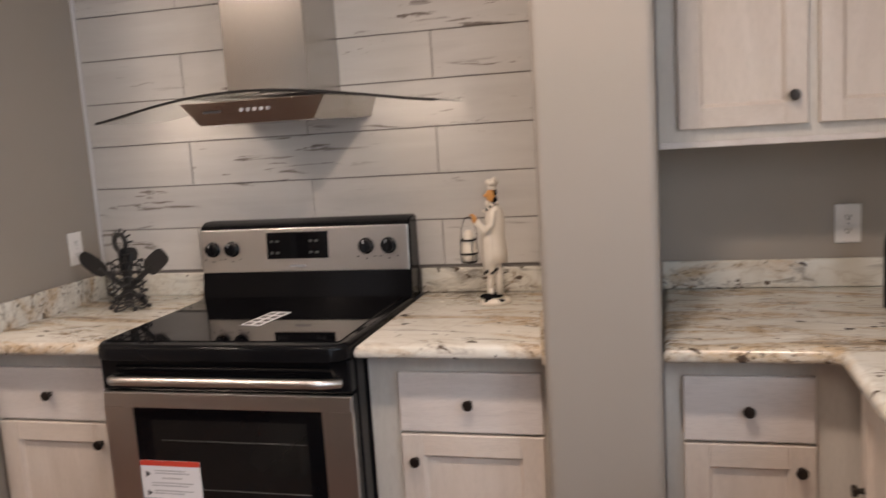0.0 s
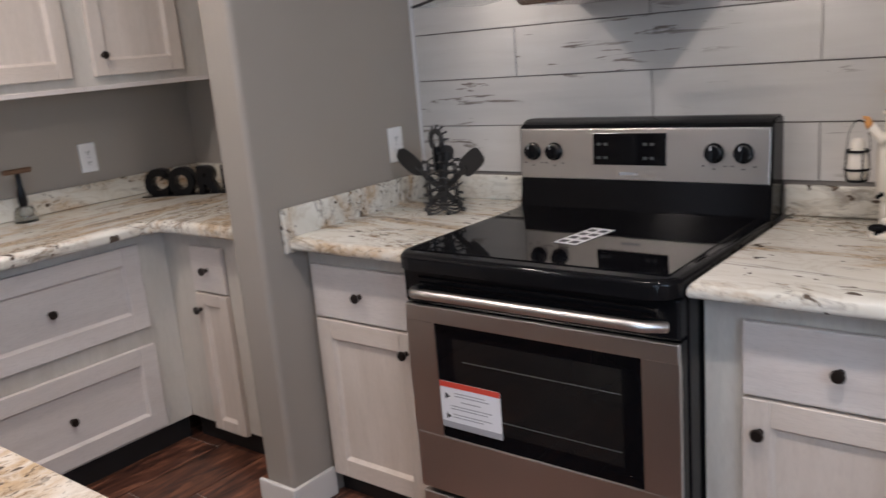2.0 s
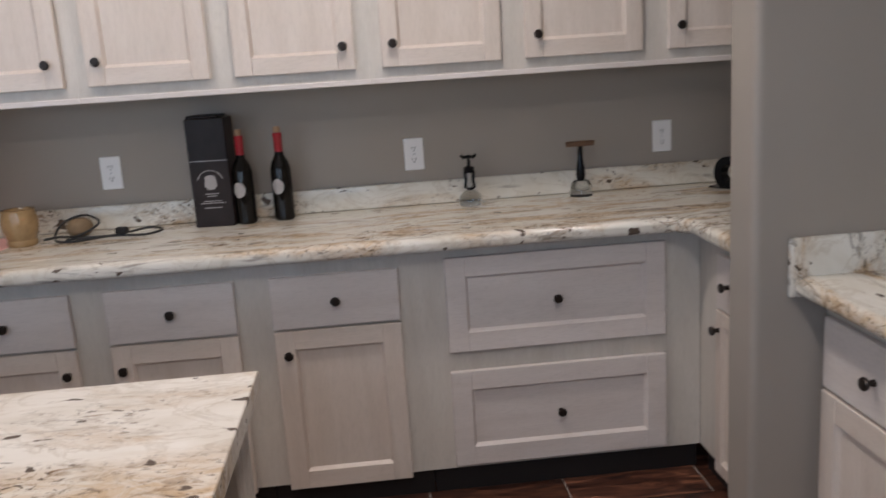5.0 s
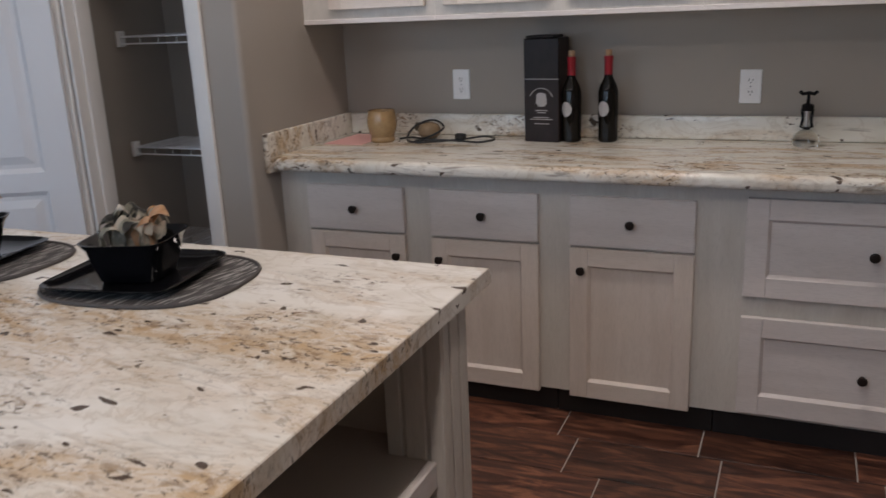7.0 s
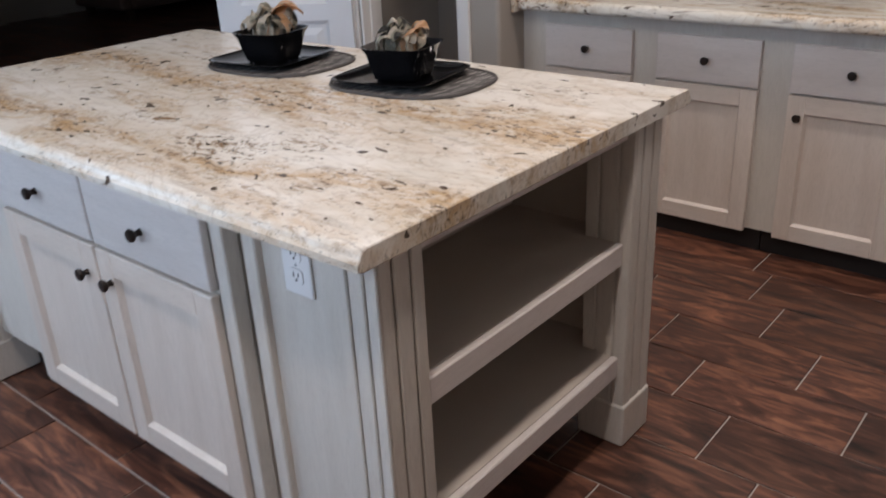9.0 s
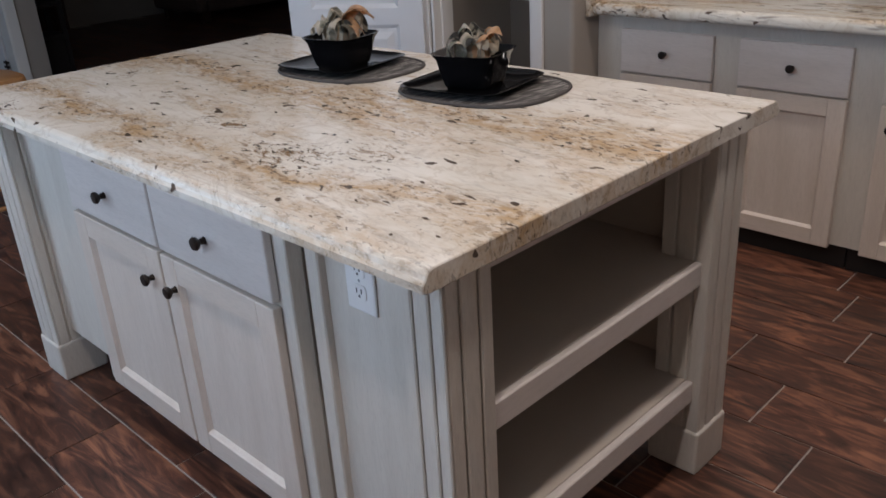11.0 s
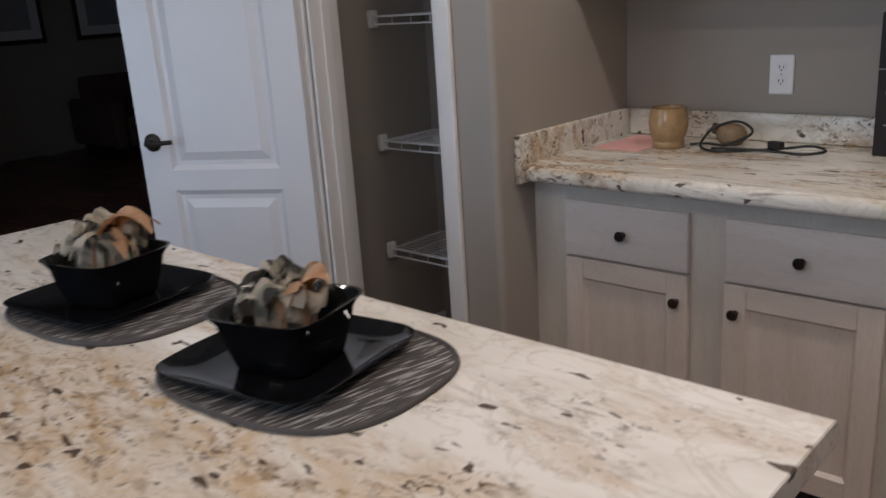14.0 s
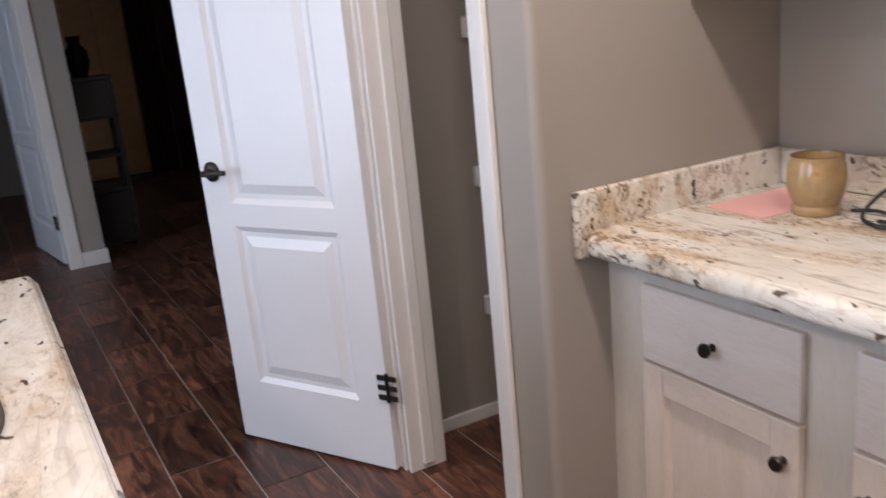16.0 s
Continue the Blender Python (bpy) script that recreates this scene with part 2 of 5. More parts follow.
FAINTINK = plain("faint_panel_print", (0.07, 0.075, 0.075), 0.5, vary=0.05, rel=0)
DARKINK = plain("dark_ink", (0.05, 0.05, 0.055), 0.6, vary=0.05, rel=0)
FOIL = plain("red_foil", (0.33, 0.012, 0.022), 0.35, vary=0.1, rel=0.1)
BOTTLE = dull(plain("dark_wine_glass", (0.006, 0.005, 0.004), 0.07, vary=0.1, rel=0), 0.3)
CORKM = plain("cork", (0.42, 0.27, 0.16), 0.8, vary=0.25, scale=150)
BOXM = dull(plain("dark_printed_box", (0.018, 0.012, 0.011), 0.42, vary=0.6, scale=14), 0.25)
WALNUT = plain("walnut_handle", (0.15, 0.08, 0.045), 0.45, vary=0.3, scale=40)
SILVERINK = plain("silver_print", (0.32, 0.30, 0.29), 0.4, vary=0.15, scale=90, rel=0)
CREAMP = plain("cream_glaze", (0.76, 0.70, 0.61), 0.3, vary=0.08, scale=20)
SKIN = plain("painted_tan", (0.64, 0.30, 0.09), 0.4, vary=0.1)
POT = plain("honey_glazed_clay", (0.33, 0.215, 0.105), 0.16, vary=0.32, scale=45, rel=0.5, rscale=90)
PINK = plain("pink_card", (0.72, 0.40, 0.37), 0.6, vary=0.05, rel=0)
CORD = plain("black_rubber_cord", (0.012, 0.012, 0.012), 0.45, rel=0)
CLEARG = glass("clear_glass", (0.96, 0.98, 0.97))
SHEETG = glass("hood_glass", (0.88, 0.93, 0.92))
DARKWOOD = plain("dark_wood", (0.035, 0.018, 0.011), 0.4, vary=0.4, scale=9)
OAK = plain("honey_oak", (0.36, 0.18, 0.07), 0.42, vary=0.25, scale=12)
DRAPE = plain("brown_drape", (0.075, 0.042, 0.030), 0.85, vary=0.2)
WIREM = plain("white_wire", (0.75, 0.75, 0.75), 0.35, vary=0.02, rel=0)


def mat_weave():
    """Dark grey placemat with pale wavy ribs."""
    m, nt, b = material("woven_grey_placemat", 0.7)
    f = noise_tex(nt, coords(nt, (0.10, 1.0, 0.3), (0, 0, 10)), 195, 2, 0.5, 0.4)
    g = noise_tex(nt, coords(nt, (1.0, 1.0, 1.0)), 260, 2)
    c = ramp(nt, f, [(0.47, (0.045, 0.040, 0.037)), (0.55, (0.085, 0.076, 0.070)), (0.585, (0.32, 0.30, 0.28)), (0.66, (0.40, 0.38, 0.355))])
    c = mix(nt, times(nt, g, 0.35), c, (0.03, 0.027, 0.025))
    nt.links.new(c, b.inputs["Base Color"])
    bump(nt, b, f, 0.6, 0.003)
    return m


def camo_cloth(name, base, mid, stain):
    """Napkin cloth printed in dull drifting shades."""
    m, nt, b = material(name, 0.85)
    v = coords(nt, (1, 1, 1.3), (20, 0, 30))
    f = noise_tex(nt, v, 15, 3, 0.9)
    c = ramp(nt, f, [(0.36, stain), (0.40, mid), (0.46, mid), (0.50, base)])
    nt.links.new(c, b.inputs["Base Color"])
    b.inputs["Sheen Weight"].default_value = 0.15
    bump(nt, b, noise_tex(nt, v, 700, 2), 0.25, 0.0005)
    return m


MAT = mat_weave()
MAT_RIM = plain("placemat_binding", (0.07, 0.062, 0.058), 0.8, vary=0.2, scale=40, rel=0.3)
CLOTH_G = camo_cloth("patterned_napkin", (0.64, 0.57, 0.47), (0.37, 0.345, 0.27), (0.06, 0.057, 0.05))
CLOTH_T = camo_cloth("tan_napkin", (0.66, 0.43, 0.26), (0.62, 0.37, 0.20), (0.50, 0.29, 0.15))


# ---- mesh helpers ----
def box(bm, x0, x1, y0, y1, z0, z1, bevel=0.0, seg=1):
    m = Matrix.LocRotScale(((x0 + x1) / 2, (y0 + y1) / 2, (z0 + z1) / 2), None, (abs(x1 - x0), abs(y1 - y0), abs(z1 - z0)))
    r = bmesh.ops.create_cube(bm, size=1, matrix=m)
    if bevel:
        edges = list({e for v in r["verts"] for e in v.link_edges})
        bmesh.ops.bevel(bm, geom=edges, offset=bevel, segments=seg, affect="EDGES", profile=0.5)
    return bm


def bx(*a, **k):
    return box(bmesh.new(), *a, **k)


def lathe(profile, seg=24, cx=0.0, cy=0.0, bm=None, squash=1.0):
    """A turned body: profile of (radius, z), closed at both ends where the radius is 0."""
    bm = bm or bmesh.new()
    rings = []
    for r, z in profile:
        if r < 1e-6:
            rings.append([bm.verts.new((cx, cy, z))])
        else:
            rings.append([bm.verts.new((cx + r * math.cos(2 * math.pi * i / seg), cy + squash * r * math.sin(2 * math.pi * i / seg), z)) for i in range(seg)])
    for a, b in zip(rings, rings[1:]):
        for i in range(seg):
            j = (i + 1) % seg
            f = [a[i % len(a)], a[j % len(a)], b[j % len(b)], b[i % len(b)]]
            f = list(dict.fromkeys(f))
            if len(f) > 2:
                bm.faces.new(f)
    bmesh.ops.recalc_face_normals(bm, faces=bm.faces)
    return bm


def tube(points, r, seg=8, bm=None, closed=False):
    """A round bar swept along points."""
    bm = bm or bmesh.new()
    pts = [Vector(p) for p in points]
    n = len(pts)
    rings = []
    up = None
    for i, p in enumerate(pts):
        a = pts[(i - 1) % n] if (closed or i) else p
        b = pts[(i + 1) % n] if (closed or i < n - 1) else p
        d = (b - a).normalized()
        if up is None:
            up = d.orthogonal().normalized()
        up = (up - d * up.dot(d)).normalized()
        s = d.cross(up)
        rings.append([bm.verts.new(p + r * (math.cos(2 * math.pi * k / seg) * up + math.sin(2 * math.pi * k / seg) * s)) for k in range(seg)])
    pairs = list(zip(rings, rings[1:])) + ([(rings[-1], rings[0])] if closed else [])
    for a, b in pairs:
        for k in range(seg):
            bm.faces.new([a[k], a[(k + 1) % seg], b[(k + 1) % seg], b[k]])
    if not closed:
        bm.faces.new(rings[0][::-1])
        bm.faces.new(rings[-1])
    bmesh.ops.recalc_face_normals(bm, faces=bm.faces)
    return bm


def prism(outline, z0, z1, bevel=0.0, bm=None, seg=2):
    """An outline in x, y raised from z0 to z1."""
    bm = bm or bmesh.new()
    lo = [bm.verts.new((x, y, z0)) for x, y in outline]
    hi = [bm.verts.new((x, y, z1)) for x, y in outline]
    n = len(lo)
    faces = [bm.faces.new(lo[::-1]), bm.faces.new(hi)]
    for i in range(n):
        faces.append(bm.faces.new([lo[i], lo[(i + 1) % n], hi[(i + 1) % n], hi[i]]))
    if bevel:
        edges = [e for e in faces[1].edges]
        bmesh.ops.bevel(bm, geom=edges, offset=bevel, segments=seg, affect="EDGES", profile=0.5)
    bmesh.ops.recalc_face_normals(bm, faces=bm.faces)
    return bm


def superellipse(a, b, n, count, cx=0.0, cy=0.0):
    out = []
    for i in range(count):
        t = 2 * math.pi * i / count
        c, s = math.cos(t), math.sin(t)
        out.append((cx + a * math.copysign(abs(c) ** (2 / n), c), cy + b * math.copysign(abs(s) ** (2 / n), s)))
    return out


def part(name, bm, mat, parent=None, label="", smooth=False, m=None):
    me = bpy.data.meshes.new(name)
    bm.to_mesh(me)
    bm.free()
    me.materials.append(mat)
    if smooth:
        me.shade_smooth()
        me.set_sharp_from_angle(angle=radians(40))
    ob = new(name, me)
    if parent:
        ob.parent = parent
    if m:
        ob.matrix_basis = m
    if label:
        ob["label"] = label
    return ob


def thing(name, m, label, category, group="", kind=""):
    ob = new(name)
    ob.matrix_basis = m
    ob.empty_display_size = 0.05
    return tagged(ob, label, category, group, kind)


def setting(name, bm, mat, label, category):
    return tagged(part(name, bm, mat), label, category, kind="structure")


# ---- structure ----
XW, YN, YS, XE = -3.52, 2.82, -0.315, 0.97
PX = -2.78   # east face of the pantry wall


def rounded(x0, x1, y0, y1, z0, z1, corners, r=0.02):
    """A wall block whose named upright corners are rounded (bullnose)."""
    bm = bx(x0, x1, y0, y1, z0, z1)
    pick = [e for e in bm.edges if abs(e.verts[0].co.z - e.verts[1].co.z) > 0.5 and
            any(abs(e.verts[0].co.x - cx) < 1e-4 and abs(e.verts[0].co.y - cy) < 1e-4 for cx, cy in corners)]
    if pick:
        bmesh.ops.bevel(bm, geom=pick, offset=r, segments=5, affect="EDGES", profile=0.5)
    return bm


GREIGE = "smooth greige painted wall with rounded corners"
setting("wall_north", bx(XW - 0.12, XE + 0.12, YN, YN + 0.12, 0, CEIL), WALL, "greige painted kitchen wall behind the range", "wall")
setting("wall_west", bx(XW - 0.12, XW, -1.26, YN, 0, CEIL), WALL, "greige painted wall behind the long counter", "wall")
setting("wall_pillar_1", rounded(-2.285, -2.145, 2.02, YN, 0, CEIL, [(-2.285, 2.02), (-2.145, 2.02)]), WALL, GREIGE, "wall")
setting("wall_pillar_2", rounded(-0.335, -0.055, 2.02, YN, 0, CEIL, [(-0.335, 2.02), (-0.055, 2.02)]), WALL, GREIGE, "wall")
setting("wall_pantry_north", rounded(XW, PX, YS - 0.21, YS, 0, CEIL, [(PX, YS)]), WALL, GREIGE, "wall")
setting("wall_pantry_over_door", bx(PX - 0.12, PX, -1.10, YS - 0.21, 2.06, CEIL), WALL, GREIGE, "wall")
setting("wall_pantry_south", bx(XW - 0.12, PX, -1.38, -1.26, 0, CEIL), WALL, GREIGE, "wall")
setting("wall_pantry_return", bx(PX - 0.12, PX, -1.26, -1.10, 0, CEIL), WALL, GREIGE, "wall")
# east side with its daylight openings
ew = bmesh.new()
for y0, y1, z0, z1 in [(-4.8, -3.0, 0, CEIL), (-3.0, -1.0, 2.3, CEIL), (-3.0, -1.0, 0, 0.35), (-1.0, 0.0, 0, CEIL), (0.0, 1.1, 2.15, CEIL), (0.0, 1.1, 0, 1.15), (1.1, YN, 0, CEIL)]:
    box(ew, XE, XE + 0.12, y0, y1, z0, z1)
setting("wall_east", ew, WALL, "greige painted wall with two window openings", "wall")
for i, (y0, y1, z0, z1) in enumerate([(-3.0, -1.0, 0.35, 2.3), (0.0, 1.1, 1.15, 2.15)]):
    w = thing(f"window_{i + 1}", pose(XE + 0.06, y0, z0), "white framed window that lets daylight in", "window", kind="structure")
    fr = bmesh.new()
    L, Hh = y1 - y0, z1 - z0
    for a in [(0, L, 0, 0.05), (0, L, Hh - 0.05, Hh), (0, 0.05, 0.05, Hh - 0.05), (L - 0.05, L, 0.05, Hh - 0.05), (L / 2 - 0.025, L / 2 + 0.025, 0.05, Hh - 0.05)]:
        box(fr, -0.03, 0.03, *a)
    part("window_frame", fr, TRIM, w)
    p = part("pane", bx(-0.004, 0.004, 0.05, L - 0.05, 0.05, Hh - 0.05), CLEARG, w)
    p.visible_shadow = False
# unseen frame on the solid wall, added to go with the back-room lamp
w = thing("window_3", pose(XE - 0.04, -6.65, 0.85), "white window frame added on the solid back-room wall, out of view", "window", kind="structure")
for nm, a in [("window_frame", (0, 1.1, 0, 0.05)), ("window_frame", (0, 1.1, 1.25, 1.3)), ("window_frame", (0, 0.05, 0.05, 1.25)), ("window_frame", (1.05, 1.1, 0.05, 1.25))]:
    part(nm, bx(0, 0.038, *a), TRIM, w)
# the wing wall and the dark room beyond
setting("wall_south_wing", bx(-2.42, -2.20, -4.92, -4.80, 0, CEIL), WALL, GREIGE, "wall")
setting("wall_south_kitchen", bx(-1.30, XE, -4.92, -4.80, 0, CEIL), WALL, GREIGE, "wall")
setting("wall_south_over_door", bx(-2.20, -1.30, -4.92, -4.80, 2.06, CEIL), WALL, GREIGE, "wall")
setting("wall_far_south", bx(-8.0, XE + 0.12, -8.72, -8.6, 0, CEIL), WALL, "dim greige wall of the far room", "wall")
setting("wall_far_west", bx(-8.12, -8.0, -8.72, -1.26, 0, CEIL), WALL, "dim greige wall of the far room", "wall")
setting("wall_far_north", bx(-8.0, XW - 0.12, -1.38, -1.26, 0, CEIL), WALL, "dim greige wall of the far room", "wall")
setting("wall_back_room", bx(XE, XE + 0.12, -8.72, -4.92, 0, CEIL), WALL, "greige wall of the room behind the door", "wall")
setting("ceiling", bx(-8.12, XE + 0.12, -8.72, YN + 0.12, CEIL, CEIL + 0.1), CEILING, "flat white ceiling", "ceiling")


def baseboard(name, x0, x1, y0, y1, h=0.10):
    setting(name, box(bmesh.new(), x0, x1, y0, y1, 0, h, 0.004, 2), TRIM, "white painted baseboard", "baseboard")


baseboard("baseboard_1", -2.30, -2.13, 2.002, 2.018)
baseboard("baseboard_2", -2.143, -2.128, 2.018, 2.19)
baseboard("baseboard_3", -0.35, -0.04, 2.002, 2.018)
baseboard("baseboard_4", PX, PX + 0.014, -0.457, -0.315)
baseboard("baseboard_5", -2.92, PX + 0.014, -0.313, -0.299)
baseboard("baseboard_6", XW, PX - 0.12, -1.258, -1.247, 0.05)
baseboard("baseboard_7", -2.435, -2.27, -4.798, -4.784)
baseboard("baseboard_8", -2.435, -2.421, -4.92, -4.798)

# pantry door casing, jambs and stops
cs = bmesh.new()
box(cs, PX + 0.001, PX + 0.018, -0.51, -0.458, 0, 2.12, 0.004, 2)
box(cs, PX - 0.12, PX + 0.012, -0.524, -0.5105, 0, 2.06)
setting("door_casing_1", cs, TRIM, "white painted door casing beside the pantry opening", "door frame")
cs = bmesh.new()
box(cs, PX + 0.001, PX + 0.018, -1.165, -1.11, 0, 2.12, 0.004, 2)
box(cs, PX - 0.12, PX + 0.010, -1.0995, -1.085, 0, 2.06, 0.002)
box(cs, PX - 0.075, PX - 0.035, -1.085, -1.073, 0.02, 2.05, 0.003)
setting("door_casing_2", cs, TRIM, "white painted hinge-side door jamb with stop", "door frame")
setting("door_casing_3", bx(PX + 0.001, PX + 0.018, -1.165, -0.43, 2.121, 2.19), TRIM, "white painted head casing", "door frame")
cs = bmesh.new()
box(cs, -2.27, -2.19, -4.799, -4.782, 0, 2.12, 0.004)
box(cs, -2.199, -2.185, -4.93, -4.79, 0, 2.06)
setting("door_casing_4", cs, TRIM, "white painted door casing at the wall's end", "door frame")


# ---- doors ----
def panel_door(name, m, w, h, label, lever=True):
    """A moulded two-panel white door; local x runs from free edge to hinge, front faces -y."""
    d = thing(name, m, label, "door", kind="structure")
    t = 0.035
    bm = bmesh.new()
    st = 0.115
    rails = [(0.012, 0.235), (0.79, 0.865), (h - 0.13, h)]
    box(bm, 0, st, 0, t, 0.012, h)
    box(bm, w - st, w, 0, t, 0.012, h)
    for z0, z1 in rails:
        box(bm, st, w - st, 0, t, z0, z1)
    part("door_frame", bm, WHITE, d)
    for z0, z1 in [(0.235, 0.79), (0.865, h - 0.13)]:
        p = bmesh.new()
        o = [(st, z0), (w - st, z0), (w - st, z1), (st, z1)]
        rings = []
        for inset, y in [(0.0, 0.0), (0.018, 0.010), (0.034, 0.010), (0.066, 0.001)]:
            rings.append([p.verts.new((st + inset if x == st else w - st - inset, y, z0 + inset if z == z0 else z1 - inset)) for x, z in o])
        for a, b in zip(rings, rings[1:]):
            for i in range(4):
                p.faces.new([a[i], a[(i + 1) % 4], b[(i + 1) % 4], b[i]])
        p.faces.new(rings[-1])
        back = [p.verts.new((x, t - 0.003, z)) for x, z in o]
        p.faces.new(back[::-1])
        for i in range(4):
            p.faces.new([rings[0][(i + 1) % 4], rings[0][i], back[i], back[(i + 1) % 4]])
        bmesh.ops.recalc_face_normals(p, faces=p.faces)
        part("panel", p, WHITE, d)
    if lever:
        hd = part("door_handle", lathe([(0, 0), (0.033, 0), (0.033, 0.006), (0.026, 0.012), (0.012, 0.014), (0.011, 0.045), (0, 0.045)], 24),
                  BRONZE, d, "dark bronze lever handle", True, pose(0.055, 0, 0.97, 90, 0, 0))
        part("lever", tube([(0, 0, 0.040), (0.012, 0, 0.048), (0.03, 0.001, 0.05), (0.06, 0.004, 0.048), (0.10, 0.006, 0.046)], 0.0085, 10), BRONZE, hd, "", True)
        part("back_handle", lathe([(0, 0), (0.033, 0), (0.033, 0.006), (0.012, 0.014), (0.011, 0.045), (0.024, 0.05), (0.024, 0.065), (0, 0.07)], 20),
             BRONZE, d, "", True, pose(0.055, t, 0.97, -90, 0, 0))
    for z in (0.30, 1.78):
        hg = bmesh.new()
        tube([(w + 0.006, -0.006, z - 0.048), (w + 0.006, -0.006, z + 0.048)], 0.006, 8, hg)
        for k in range(3):
            box(hg, w - 0.030, w + 0.040, -0.008, -0.002, z - 0.042 + k * 0.033, z - 0.026 + k * 0.033)
        part("hinge", hg, BRONZE, d, "black three-leaf hinge")
    return d


# the open pantry door stands well past square
HX, HY, FX, FY = -2.735, -1.118, -2.415, -1.695
panel_door("door_1", pose(FX, FY, 0, 0, 0, math.degrees(math.atan2(HY - FY, HX - FX))), 0.659, 2.03,
           "open white two-panel pantry door with bronze lever")
panel_door("door_2", pose(-2.06, -5.74, 0, 0, 0, 98), 0.80, 2.03, "open white panel door to a bright room", False)


# ---- cabinets ----
def knob(parent, x, z, y=-0.021):
    part("knob", lathe([(0, 0), (0.009, 0), (0.0075, 0.004), (0.006, 0.012), (0.0135, 0.018), (0.0155, 0.023), (0.013, 0.028), (0, 0.030)], 16),
         BRONZE, parent, "dark bronze round knob", True, pose(x, y, z, 90, 0, 0))


def slab_front(parent, x0, x1, z0, z1, mat, name="drawer_front"):
    d = part(name, box(bmesh.new(), x0, x1, -0.020, -0.001, z0, z1, 0.004, 2), mat, parent)
    knob(d, (x0 + x1) / 2, (z0 + z1) / 2)
    return d


def panel_and_bead(x0, x1, z0, z1, edge=0.008):
    """The sunk flat panel with the sloped bead that runs round it."""
    bm = bmesh.new()
    rings = []
    for inset, y in ((0.0, -0.0185), (edge, -0.0085)):
        rings.append([bm.verts.new((x, y, z)) for x, z in ((x0 + inset, z0 + inset), (x1 - inset, z0 + inset), (x1 - inset, z1 - inset), (x0 + inset, z1 - inset))])
    rings.append([bm.verts.new((x, -0.001, z)) for x, z in ((x0, z0), (x1, z0), (x1, z1), (x0, z1))])
    bm.faces.new(rings[1])
    bm.faces.new(rings[2][::-1])
    for a, b in ((rings[0], rings[1]), (rings[2], rings[0])):
        for i in range(4):
            bm.faces.new([a[i], a[(i + 1) % 4], b[(i + 1) % 4], b[i]])
    bmesh.ops.recalc_face_normals(bm, faces=bm.faces)
    return bm


def shaker(parent, x0, x1, z0, z1, kx=None, kz=None, name="door", rail=0.062, mats=None, m=None):
    """A five-piece front with a recessed flat panel."""
    up, cross = mats or (DOORV, DOORV)
    d = part(name, panel_and_bead(x0 + rail, x1 - rail, z0 + rail, z1 - rail), up if z1 - z0 > 0.4 else cross, parent, m=m)
    for a, b in ((x0, x0 + rail), (x1 - rail, x1)):
        part("stile", box(bmesh.new(), a, b, -0.022, -0.001, z0, z1, 0.003, 2), up, d)
    for a, b in ((z0, z0 + rail), (z1 - rail, z1)):
        part("rail", box(bmesh.new(), x0 + rail, x1 - rail, -0.0215, -0.001, a, b, 0.002), cross, d)
    if kx is not None:
        knob(d, kx, kz)
    return d


def base_body(th, w, d, x0=0.0, toe=True, top=0.866):
    bm = bmesh.new()
    box(bm, x0, x0 + w, 0.0, d, 0.095, top)
    part("body", bm, CABV, th)
    # kick brought forward so its black also stands in for the toe-space shadow
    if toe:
        part("toe_kick", bx(x0 + 0.002, x0 + w - 0.002, 0.028, d, 0, 0.095), TOEKICK, th, "black recessed toe kick, brought forward to cover toe-space shadow")


BASE = "whitewashed maple base cabinet, "
XF = -2.96
R90 = 90
W = lambda y: pose(XF, y, 0, 0, 0, R90)
DT, DB, OT, OB = 0.808, 0.637, 0.630, 0.085
u = thing("base_cabinet", W(YS), BASE + "two drawers over two doors", "cabinet", "base cabinets on the long wall")
base_body(u, 1.0798, 0.55)
for a, b, k in [(-0.193, 0.206, 0.175), (0.310, 0.709, 0.345)]:
    slab_front(u, a - YS, b - YS, DB, DT, CABY)
    shaker(u, a - YS, b - YS, OB, OT, k - YS, OT - 0.077, mats=(DOORV, DOORY))
u = thing("base_cabinet", W(0.765), BASE + "one drawer over one door", "cabinet", "base cabinets on the long wall")
base_body(u, 0.5348, 0.55)
slab_front(u, 0.054, 0.460, DB, DT, CABY)
shaker(u, 0.054, 0.460, OB, OT, 0.096, OT - 0.075, mats=(DOORV, DOORY))
u = thing("drawer_cabinet", W(1.30), BASE + "two deep panelled drawers", "cabinet", "base cabinets on the long wall")
base_body(u, 0.92, 0.55)
for z0, z1 in [(0.510, 0.826), (0.110, 0.442)]:
    d = shaker(u, 0.074, 0.796, z0, z1, 0.434, (z0 + z1) / 2, "deep_drawer_front", 0.066, (CABY, CABY))
u = thing("corner_cabinet", pose(-2.9615, 2.222, 0), BASE + "narrow drawer over narrow door in the corner", "cabinet")
base_body(u, 0.673, 0.59)
slab_front(u, 0.176, 0.358, DB, DT, CABX)
shaker(u, 0.176, 0.358, OB, OT, 0.20, OT - 0.062, rail=0.045, mats=(DOORV, DOORX))
u = thing("range_side_cabinet", pose(-2.143, 2.20, 0), BASE + "drawer over door beside the range", "cabinet", "cabinets beside the range")
base_body(u, 0.478, 0.6)
slab_front(u, 0.022, 0.432, DB, DT, CABX)
shaker(u, 0.022, 0.432, OB, OT, 0.394, OT - 0.062, mats=(DOORV, DOORX))
u = thing("range_side_cabinet", pose(-0.860, 2.20, 0), BASE + "drawer over door beside the range", "cabinet", "cabinets beside the range")
base_body(u, 0.523, 0.6)
slab_front(u, 0.090, 0.492, DB, DT, CABX)
shaker(u, 0.090, 0.492, OB, OT, 0.130, OT - 0.075, mats=(DOORV, DOORX))
